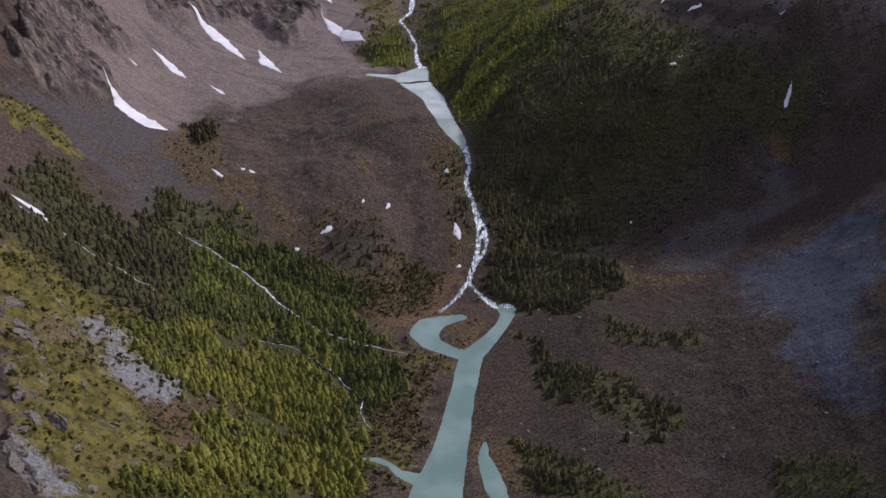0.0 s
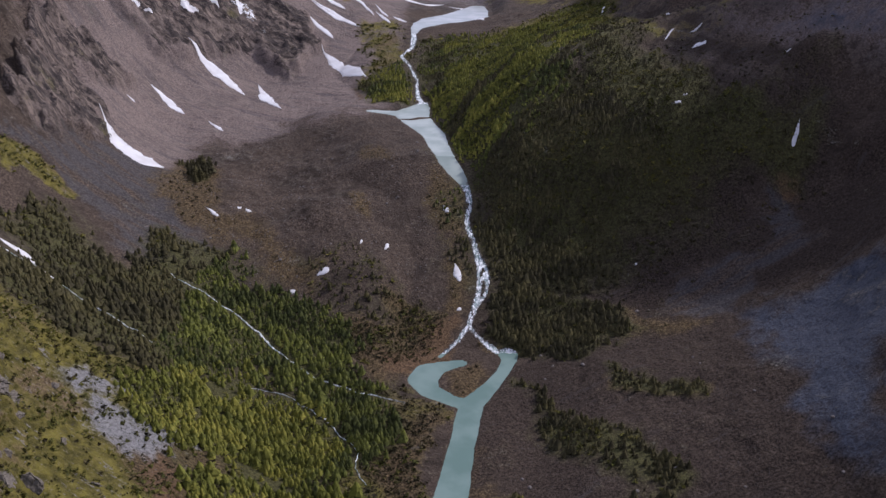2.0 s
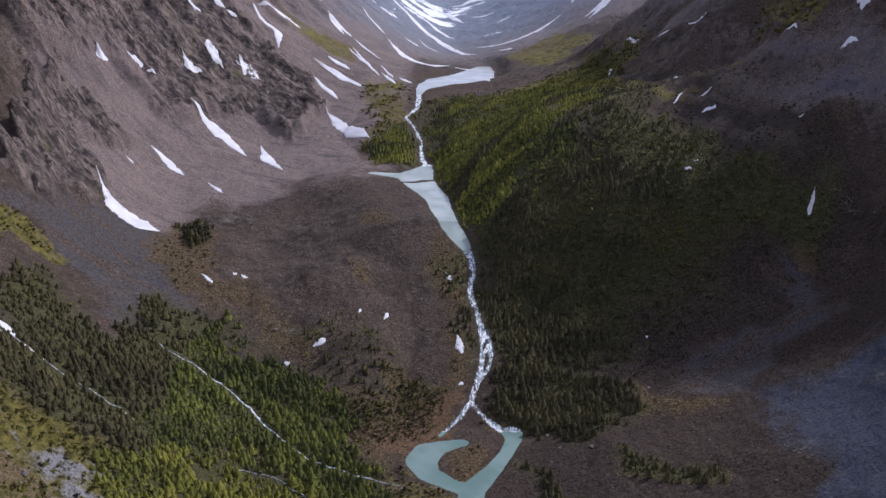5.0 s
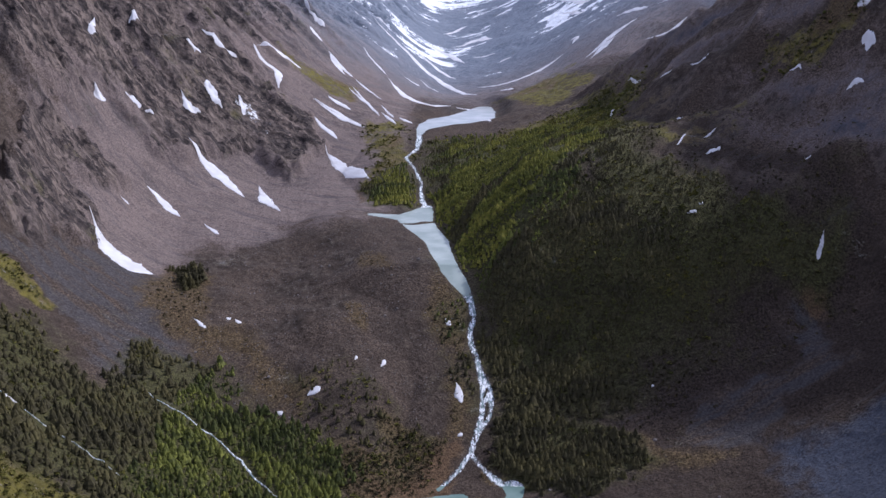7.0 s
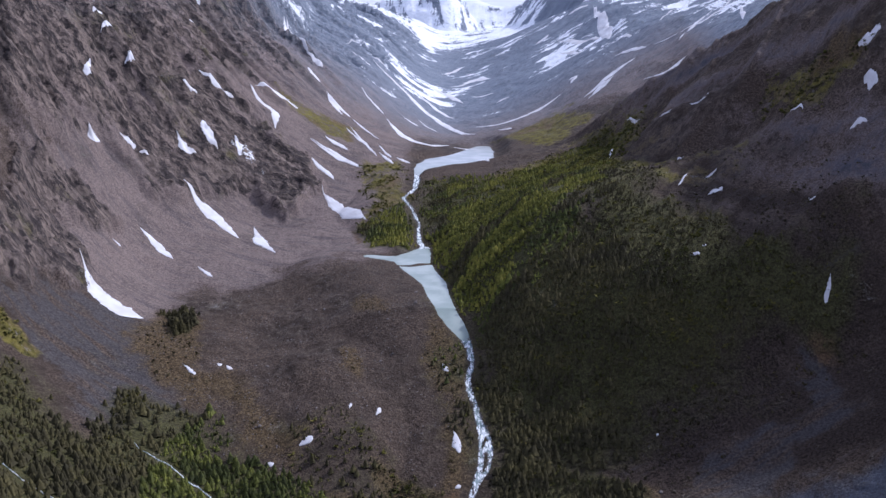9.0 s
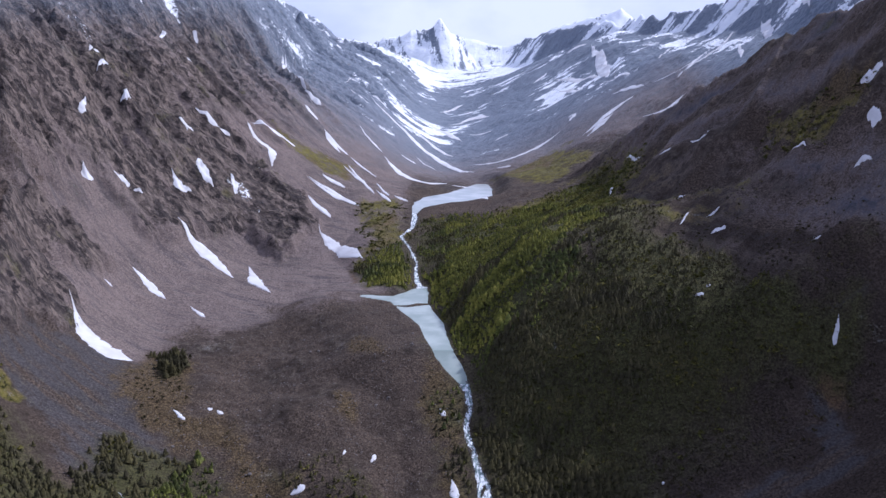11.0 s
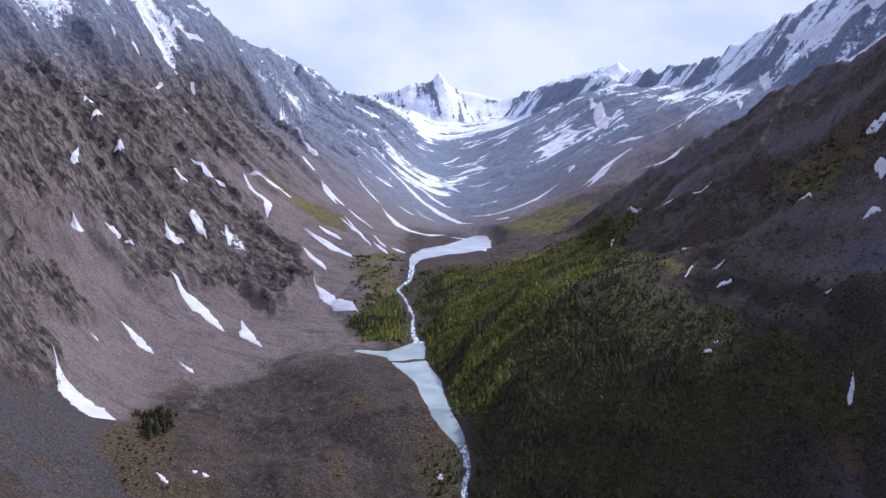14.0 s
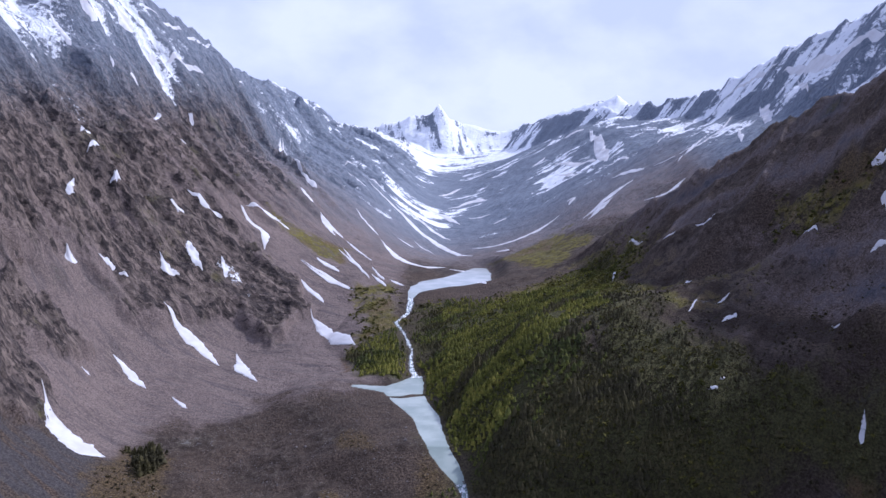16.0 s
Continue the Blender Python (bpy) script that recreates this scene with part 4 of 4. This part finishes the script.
snow((-321, 578, 2.7), (-309, 581, 2.6), (-298, 575, 1.7))
snow((-292, 573, 1.3), (-284, 572, 0.9))
snow((164, 684, 1.4), (167, 684, 1.4))
snow((-60, 2218, 7.6), (3, 2102, 10.0), (29, 2038, 4.1))
snow((3, 2263, 6.2), (71, 2335, 14.4), (103, 2304, 7.9))
snow((-26, 2516, 6.9), (40, 2630, 7.2))
snow((50, 2090, 4.3), (100, 2072, 4.2))
snow((103, 1968, 4.0), (132, 1986, 3.4))
snow((92, 1647, 4.5), (115, 1631, 4.0))
snow((250, 1658, 4.7), (283, 1686, 6.0), (319, 1720, 3.1))
snow((247, 1848, 5.2), (260, 1856, 3.9))
snow((-221, 1984, 4.0), (-177, 1972, 4.5))
snow((-232, 2014, 2.7), (-175, 2085, 5.7), (-129, 2067, 4.2))
snow((-173, 1754, 2.9), (-124, 1681, 3.9))
snow((-92, 1750, 2.9), (-62, 1743, 2.9))
snow((-64, 1804, 3.0), (-25, 1746, 2.9))
snow((-269, 1704, 3.4), (-239, 1699, 4.5))
snow((-258, 1638, 4.4), (-233, 1614, 5.4))
snow((-218, 1600, 6.4), (-172, 1551, 3.1))
snow((-195, 1417, 2.9), (-158, 1394, 3.8))
snow((-214, 1388, 2.4), (-177, 1366, 3.7), (-134, 1338, 1.8))
snow((-211, 1342, 2.3), (-167, 1298, 3.1))
snow((-165, 1541, 2.6), (-117, 1480, 2.5))
snow((-112, 1434, 2.4), (-89, 1383, 2.4))
snow((-80, 1385, 2.8), (-59, 1364, 3.7))
snow((-170, 1486, 2.5), (-127, 1422, 2.9))
snow((-317, 1768, 7.0), (-274, 1729, 7.3))
snow((367, 2806, 6.8), (428, 2817, 7.8))
snow((426, 2683, 7.4), (361, 2096, 9.5))
snow((289, 2417, 8.3), (355, 2148, 10.4))
snow((276, 2237, 6.9), (309, 2094, 6.6))
snow((241, 2543, 7.0), (284, 2605, 6.2))
snow((258, 1668, 5.3), (306, 1715, 6.1), (356, 1744, 3.7))
snow((403, 1767, 3.8), (476, 1764, 3.9), (595, 1913, 2.8))
snow((339, 1851, 6.6), (387, 1791, 6.3))
snow((589, 2235, 7.1), (692, 2157, 6.3), (726, 2021, 5.8))
snow((701, 1916, 11.1), (734, 1729, 14.0), (772, 1655, 13.6))
snow((459, 2000, 3.6), (589, 2235, 5.5))
snow((355, 2019, 4.2), (393, 1960, 5.5))
snow((-581, 1502, 8.7), (-555, 1504, 7.6))
snow((-565, 1587, 9.1), (-528, 1576, 13.6))
snow((-541, 1651, 4.1), (-486, 1752, 4.3), (-423, 1903, 2.6))
snow((-610, 1455, 3.8), (-569, 1438, 4.2))
snow((-501, 1570, 4.5), (-494, 1589, 4.5))
snow((-481, 1605, 4.5), (-454, 1637, 5.2), (-423, 1656, 2.9))
snow((-518, 1457, 2.1), (-510, 1449, 2.6))
snow((-490, 1464, 3.7), (-481, 1472, 3.7))
snow((-449, 1445, 2.6), (-448, 1474, 2.6))
snow((-434, 1570, 3.9), (-424, 1566, 3.3))
snow((-422, 1480, 2.1), (-411, 1480, 2.1))
snow((551, 1740, 2.5), (535, 1680, 4.5), (518, 1622, 2.5))
snow((652, 1910, 7.2), (622, 1802, 13.0), (593, 1694, 8.0))
snow((692, 1819, 3.9), (673, 1750, 7.0), (654, 1680, 3.9))
snow((535, 1866, 2.2), (472, 1762, 4.0), (431, 1707, 2.2))
snow((346, 1601, 2.8), (380, 1582, 5.0), (415, 1601, 2.8))
snow((260, 1639, 3.3), (282, 1670, 6.0), (308, 1686, 3.3))
snow((-345, 1916, 3.3), (-313, 1781, 6.0), (-287, 1731, 3.3))

stream((-313, 565, 1.1), (-298, 574, 1.1), (-281, 568, 0.8), (-271, 567, 0.6), (-241, 560, 0.8), (-212, 551, 0.6))
stream((-233, 664, 1.4), (-204, 651, 1.4), (-170, 633, 0.9), (-145, 616, 1.9), (-122, 587, 0.8), (-98, 568, 0.8), (-76, 557, 0.9), (-29, 540, 0.5))
stream((-150, 550, 0.4), (-120, 547, 0.6), (-102, 534, 0.5), (-76, 512, 0.7), (-62, 491, 0.7), (-58, 466, 0.6), (-51, 448, 1.2))

for k, line in enumerate(SNOWS):
    if line[0][0] > 150 and line[0][1] < 1300:
        line = [(x, y, w * 0.65) for x, y, w in line]
    drape("snow_patch", [(x, y, w * (1.6 if x < -60 and y < 1200 and len(line) > 2 else 1.1)) for x, y, w in line], SNOW, 0.4, 0.35, "long streak of old white snow on the scree" if len(line) > 2 else "small leftover patch of white snow on stony ground", "snow", "snow patches", 0.95, k)
for k, line in enumerate(STREAMS):
    drape("brook", [(x, y, w * 0.45) for x, y, w in line], WHITE, 0.6, 0.1, "thin white brook running down the wooded slope", "brook", "brooks", 1.5, k + 50, "structure", 4.5)


# ---- trees ----
def conifer_shape(tiers, segments, rng, width=0.2, sprays=16):
    """Crown of a slim conifer one metre high: ragged skirts of branches, one above another."""
    v, f = [], []
    for k in range(tiers):
        low = 0.10 + 0.80 * k / tiers
        top = min(1.0, low + 1.15 / tiers + 0.12)
        r = width * (1 - low) ** 0.8 + 0.02
        base = len(v)
        lean = rng.uniform(-0.02, 0.02), rng.uniform(-0.02, 0.02)
        v.append((lean[0], lean[1], top if k < tiers - 1 else 1.0))
        turn = rng.uniform(0, 6.28)
        for s in range(segments):
            a = turn + s * 2 * math.pi / segments
            rr = r * (rng.uniform(0.95, 1.25) if s % 2 else rng.uniform(0.68, 0.9))
            v.append((rr * math.cos(a), rr * math.sin(a), low - (0.05 if s % 2 else -0.02) + rng.uniform(-0.02, 0.02)))
        for s in range(segments):
            f.append((base, base + 1 + s, base + 1 + (s + 1) % segments))
    # loose sprays of needles that break the outline
    for _ in range(sprays):
        h = rng.uniform(0.08, 0.9)
        r = (width * (1 - h) ** 0.8 + 0.02) * rng.uniform(0.7, 1.3)
        a = rng.uniform(0, 6.28)
        c = np.array([r * math.cos(a), r * math.sin(a), h])
        d = rng.normal(0, 0.055, (3, 3))
        f.append((len(v), len(v) + 1, len(v) + 2))
        v.extend(c + d)
    return np.array([tuple(q) for q in v]), np.array(f)


def trunk_shape():
    v = [(0.022 * math.cos(a) * t, 0.022 * math.sin(a) * t, h) for h, t in ((-0.12, 1.2), (0.35, 0.9), (0.85, 0.4)) for a in (0, 1.256, 2.513, 3.77, 5.027)]
    f = [(r * 5 + k, r * 5 + (k + 1) % 5, (r + 1) * 5 + (k + 1) % 5, (r + 1) * 5 + k) for r in range(2) for k in range(5)]
    return np.array(v), np.array(f)


def scatter(kind, spacing, rng, chance=1.0):
    """Places over the zones of a kind, on a jittered lattice."""
    out = []
    for which, polygon in enumerate(ZONES[kind]):
        lo, hi = np.min(polygon, 0) - 12, np.max(polygon, 0) + 12
        xs, ys = np.meshgrid(np.arange(lo[0], hi[0], spacing), np.arange(lo[1], hi[1], spacing))
        xs = xs + rng.uniform(-0.5, 0.5, xs.shape) * spacing
        ys = ys + rng.uniform(-0.5, 0.5, ys.shape) * spacing
        span = math.hypot(*(np.max(polygon, 0) - np.min(polygon, 0)))
        w = zone_weight(xs, ys, polygon, 0.06 * span + 3)
        clump = 0.5 + 0.5 * fbm(xs, ys, 38, 3, 0.6, seed=77)
        ok = (rng.uniform(0, 1, xs.shape) < chance * smooth(0.25, 0.75, w) * (smooth(0.1, 0.42, clump) if span > 150 else 1.0)) & (shore(xs, ys) > 3.5)
        for line in STREAMS:
            ok &= polyline_distance(xs, ys, line) > 2.0
        out.append(np.stack([xs[ok], ys[ok], np.full(int(ok.sum()), which)], -1))
    return np.concatenate(out)


def joined(name, places, sizes, shapes, mat, rng, label, category):
    """Many like plants or stones as one mesh."""
    vs, fs, base = [], [], 0
    z = ground(places[:, 0], places[:, 1])
    which = rng.integers(0, len(shapes), len(places))
    for w, (sv, sf) in enumerate(shapes):
        at = which == w
        n = int(at.sum())
        if not n:
            continue
        a = rng.uniform(0, 2 * math.pi, n)
        ca, sa = np.cos(a)[:, None], np.sin(a)[:, None]
        fat = sizes[at, 0][:, None]
        x = (sv[None, :, 0] * ca - sv[None, :, 1] * sa) * fat + places[at, 0][:, None]
        y = (sv[None, :, 0] * sa + sv[None, :, 1] * ca) * fat + places[at, 1][:, None]
        zz = sv[None, :, 2] * sizes[at, 1][:, None] + z[at][:, None]
        vs.append(np.stack([x, y, zz], -1).reshape(-1, 3))
        fs.append((sf[None] + (np.arange(n) * len(sv))[:, None, None] + base).reshape(-1, sf.shape[1]))
        base += n * len(sv)
    return tagged(mesh_object(name, np.concatenate(vs), np.concatenate(fs), mat, True), label, category, kind="stuff")


rng = np.random.default_rng(4)
far_shapes = [conifer_shape(3, 7, rng, rng.uniform(0.30, 0.46), 18) for _ in range(8)]
near_shapes = [conifer_shape(7, 10, rng, rng.uniform(0.21, 0.30), 60) for _ in range(6)]
TREES = scatter("conifer", 3.4, rng, 0.97)
drop = rng.uniform(0, 1, len(TREES))
west = (TREES[:, 2] == 1) & (TREES[:, 0] < -205 + 30 * fbm(TREES[:, 0], TREES[:, 1], 40, 3, seed=53))
TREES = TREES[~(west & (drop < 0.25)) & ~((TREES[:, 2] == 2) & (drop < 0.78)) & ~((TREES[:, 2] >= 10) & (drop < 0.10 + 0.55 * smooth(170, 340, TREES[:, 0])))]
STAND, TREES = TREES[:, 2], TREES[:, :2]
WEST = (STAND == 1) & (TREES[:, 0] < -205 + 30 * fbm(TREES[:, 0], TREES[:, 1], 40, 3, seed=53))
heights = (rng.normal(4.9, 1.7, len(TREES)) * (1 + 0.6 * fbm(TREES[:, 0], TREES[:, 1], 30, 3, seed=52))).clip(2.0, 14)
heights *= np.where(STAND == 9, 1.9, np.where((STAND >= 5) & (STAND <= 7), 0.75, 1.0))
heights *= np.where(STAND == 2, 0.65, np.where(STAND >= 10, 0.6, 1.0 - 0.4 * smooth(110, 230, TREES[:, 0]))) * np.interp(TREES[:, 1], (400, 800, 1300), (1.12, 0.95, 0.62))
order = np.argsort(np.hypot(TREES[:, 0], TREES[:, 1]))
order = np.concatenate([order[STAND[order] == 9], order[STAND[order] != 9]])
lone = int((STAND == 9).sum())
far = order[300:]
fx, fy = TREES[far].T
# lanes of bright and dark needles paint sunlit spurs and shaded hollows
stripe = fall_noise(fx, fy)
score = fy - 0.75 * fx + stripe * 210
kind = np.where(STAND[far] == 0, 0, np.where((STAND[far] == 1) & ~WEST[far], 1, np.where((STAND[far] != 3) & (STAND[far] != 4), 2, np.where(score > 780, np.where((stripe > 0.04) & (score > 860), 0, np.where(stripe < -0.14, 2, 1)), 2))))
for k, (name, mat, label) in enumerate((("larch_forest", SUNLIT_LARCH, "yellow-green larches with sunlight in their colour, in stands on the slopes"), ("conifer_forest", NEEDLE, "dense green conifers beside the upper river"),
                                        ("spruce_forest", SHADED_SPRUCE, "brown-green spruces on the steep slope, coloured dark for shade"))):
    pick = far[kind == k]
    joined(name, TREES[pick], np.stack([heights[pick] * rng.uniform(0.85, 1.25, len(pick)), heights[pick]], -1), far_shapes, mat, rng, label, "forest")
tv, tf = trunk_shape()
trunk_mesh = mesh_object("trunk", tv, tf, BARK)
crown_meshes = []
for sv, sf in near_shapes:
    crown_meshes.append((mesh_object("crown", sv, sf, SUNLIT_LARCH, True), mesh_object("crown", sv, sf, NEEDLE, True), mesh_object("crown", sv, sf, SHADED_SPRUCE, True)))
for k, i in enumerate(order[:300]):
    x, y = TREES[i]
    tree = new("conifer_tree")
    tree.matrix_world = Matrix.LocRotScale((x, y, float(ground(x, y))), Euler((0, 0, rng.uniform(0, 6.28))), (heights[i] * rng.uniform(1.0, 1.5),) * 2 + (heights[i],))
    if k < lone:
        tagged(tree, "dark spruce in a clump on the rock glacier", "tree", "spruces of the clump")
    else:
        tagged(tree, "slim yellow-green conifer on the grassy slope" if x < 0 else "dark green conifer on the stony fan", "tree", "conifers near the pool")
    new("trunk", trunk_mesh.data).parent = tree
    new("crown", crown_meshes[k % 6][2 if k < lone else 0 if STAND[i] == 0 else 1].data).parent = tree
for ob in (trunk_mesh, *(o for pair in crown_meshes for o in pair)):
    bpy.data.objects.remove(ob)


# ---- scrub and stones ----
def scrub_shape(rng):
    v, f = [], []
    for k in range(9):
        c = np.array([rng.normal(0, 0.33), rng.normal(0, 0.33), rng.uniform(0.15, 0.7)])
        for _ in range(2):
            d = rng.normal(0, 0.34, (3, 3))
            d[:, 2] *= 0.7
            f.append((len(v), len(v) + 1, len(v) + 2))
            v.extend(c + d)
    return np.array(v), np.array(f)


def stone_shape(rng, detail=1):
    bm = bmesh.new()
    bmesh.ops.create_icosphere(bm, subdivisions=detail, radius=0.5)
    cut = rng.uniform(0.75, 1.25, 3)
    for p in bm.verts:
        n = noise.noise(p.co * 2.3 + Vector(rng.uniform(0, 0.2, 3))) * 0.35
        p.co = Vector((p.co.x * cut[0], p.co.y * cut[1], p.co.z * 0.7 * cut[2])) * (1 + n + rng.uniform(-0.12, 0.12))
    v = np.array([p.co for p in bm.verts])
    f = np.array([[p.index for p in face.verts] for face in bm.faces])
    bm.free()
    return v, f


scrub_shapes = [scrub_shape(rng) for _ in range(7)]
stone_shapes = [stone_shape(rng) for _ in range(7)]
heathland = scatter("heath", 3.4, rng, 0.85)
heathland = heathland[(fall_noise(heathland[:, 0], heathland[:, 1]) > rng.uniform(-0.7, 0.3, len(heathland))) & (ground(heathland[:, 0], heathland[:, 1]) < rng.uniform(-230, -70, len(heathland)))]
bushes = np.concatenate([heathland[heathland[:, 2] > 0], scatter("dry", 5.0, rng, 0.4), scatter("brush", 2.6, rng, 0.9), scatter("grass", 5.0, rng, 0.4)])
bushes = bushes[bushes[:, 1] < 1100]
size = 0.5 + 2.0 * rng.power(0.5, len(bushes))
joined("mountain_scrub", bushes, np.stack([size, size * rng.uniform(0.7, 1.3, len(size))], -1), scrub_shapes, SCRUB, rng, "low brown and olive scrub on the slopes", "scrub")

green = np.concatenate([scatter("grass", 2.9, rng, 0.7), scatter("conifer", 4.2, rng, 0.7), scatter("brush", 4.0, rng, 0.6)])
green = green[green[:, 1] < 1350]
green = green[fbm(green[:, 0], green[:, 1], 24, 3, seed=95) > rng.uniform(-0.5, 0.35, len(green))]
size = 0.5 + 3.2 * rng.power(0.5, len(green))
joined("green_shrubs", green, np.stack([size, size * rng.uniform(0.6, 1.1, len(size))], -1), scrub_shapes, SHRUB, rng, "low olive-green shrubs among grass and trees", "shrubs")


def stone_field(name, box, count, big, label, mat=ROCK):
    x0, x1, y0, y1 = box
    p = np.stack([rng.uniform(x0, x1, count), rng.uniform(y0, y1, count)], -1)
    free = (shore(p[:, 0], p[:, 1]) > 2) & (cover("conifer", p[:, 0], p[:, 1]) < 0.4) & (fbm(p[:, 0], p[:, 1], 30, 3, seed=91) > rng.uniform(-0.6, 0.3, count))
    p = p[free]
    s = 0.25 + big * rng.power(0.35, len(p)) * rng.uniform(0.3, 1, len(p))
    joined(name, p, np.stack([s, s * rng.uniform(0.5, 0.9, len(p))], -1), stone_shapes, mat, rng, label, "stones")


stone_field("fan_stones", (40, 330, 330, 700), 15000, 1.1, "scattered grey boulders on a stony fan, coloured dark for shade", SHADED_ROCK)
stone_field("rock_glacier_blocks", (-280, 10, 640, 1010), 20000, 1.9, "grey blocks littering a rock glacier")
stone_field("slope_stones", (-330, -90, 280, 640), 3500, 1.6, "pale stones in the mountain grass")


def rapids_stones(count):
    p = np.stack([rng.uniform(-70, 60, count), rng.uniform(612, 1300, count)], -1)
    d = shore(p[:, 0], p[:, 1])
    calm = (p[:, 1] > 805) & (p[:, 1] < 1055)
    p = p[(d < 0.6) & (d > -3.2) & ~calm]
    s = rng.uniform(0.5, 1.7, len(p))
    joined("rapids_stones", p, np.stack([s, s * 1.5], -1), stone_shapes, ROCK, rng, "dark wet stones breaking the white rapids", "stones")


rapids_stones(70000)


def outcrop(x, y, wide, tall, seed):
    """A ledge of bedrock, split into flat faces and half sunk in the slope."""
    pick = random.Random(seed)
    bm = bmesh.new()
    bmesh.ops.create_icosphere(bm, subdivisions=4, radius=0.5)
    cuts = []
    for _ in range(16):
        n = Vector((pick.uniform(-1, 1), pick.uniform(-1, 1), pick.uniform(-0.3, 1))).normalized()
        cuts.append((n, pick.uniform(0.22, 0.42)))
    for p in bm.verts:
        q = p.co.copy()
        for n, d in cuts:
            over = q.dot(n) - d
            if over > 0:
                q -= n * over
        q *= 1 + 0.22 * noise.noise(p.co * 6 + Vector((seed, 0, 0))) + 0.10 * noise.noise(p.co * 17)
        p.co = Vector((q.x * wide * 1.5, q.y * wide * 0.95, q.z * tall * 1.5))
    me = bpy.data.meshes.new("rock_outcrop")
    bm.to_mesh(me)
    bm.free()
    me.materials.append(CRAG)
    ob = new("rock_outcrop", me)
    ob.matrix_world = pose(x, y, float(ground(x, y)) - 0.22 * tall, pick.uniform(-14, 14), pick.uniform(-14, 14), -50 + pick.uniform(-35, 35))
    return tagged(ob, "weathered grey crag standing out of the grassy slope", "rock", "crags of the grassy spur")


def boulder(x, y, wide, seed):
    v, f = stone_shape(np.random.default_rng(seed), 3)
    ob = mesh_object("boulder", v * wide, f, ROCK)
    ob.matrix_world = pose(x, y, float(ground(x, y)) + 0.05 * wide, 0, 0, seed * 49)
    near_fan = x > 30
    return tagged(ob, "large grey boulder on the stony fan coloured dark for shade" if near_fan else "large grey block on the rock glacier", "boulder", "boulders of the fan" if near_fan else "blocks of the rock glacier")


CRAG = plain_material("weathered_crag", (0.045, 0.038, 0.032), (0.27, 0.235, 0.19), 0.9)
outcrop(-252, 426, 14.6, 8.4, 1)
outcrop(-238, 403, 15.7, 10.4, 2)
outcrop(-243, 410, 12.8, 7.8, 3)
outcrop(-233, 403, 11.2, 7.6, 4)
outcrop(-216, 349, 10.9, 7.5, 5)
outcrop(-207, 340, 12.2, 6.4, 6)
outcrop(-198, 303, 14.2, 7.1, 7)
outcrop(-183, 331, 7.8, 5.8, 8)
outcrop(-209, 435, 6.0, 3.5, 9)
outcrop(-187, 416, 5.1, 2.9, 10)
outcrop(-229, 371, 10.4, 8.3, 11)
outcrop(-224, 392, 7.9, 5.1, 12)
outcrop(-201, 349, 13.6, 10.2, 13)
outcrop(-203, 322, 11.1, 7.1, 14)
outcrop(-192, 293, 13.7, 9.5, 15)
outcrop(-180, 304, 11.0, 6.0, 16)
outcrop(-167, 307, 7.2, 5.0, 17)
outcrop(-215, 360, 7.3, 5.6, 18)
outcrop(-204, 392, 7.3, 4.8, 19)
outcrop(-181, 371, 5.7, 4.1, 20)
outcrop(-181, 287, 11.2, 7.8, 21)
outcrop(-228, 439, 6.1, 3.2, 22)


for k in range(46):
    bx, by = (rng.uniform(45, 250), rng.uniform(390, 640)) if k % 2 else (rng.uniform(-230, -20), rng.uniform(690, 960))
    if shore(np.array([bx]), np.array([by]))[0] > 6:
        boulder(bx, by, rng.uniform(1.6, 3.4), 200 + k)
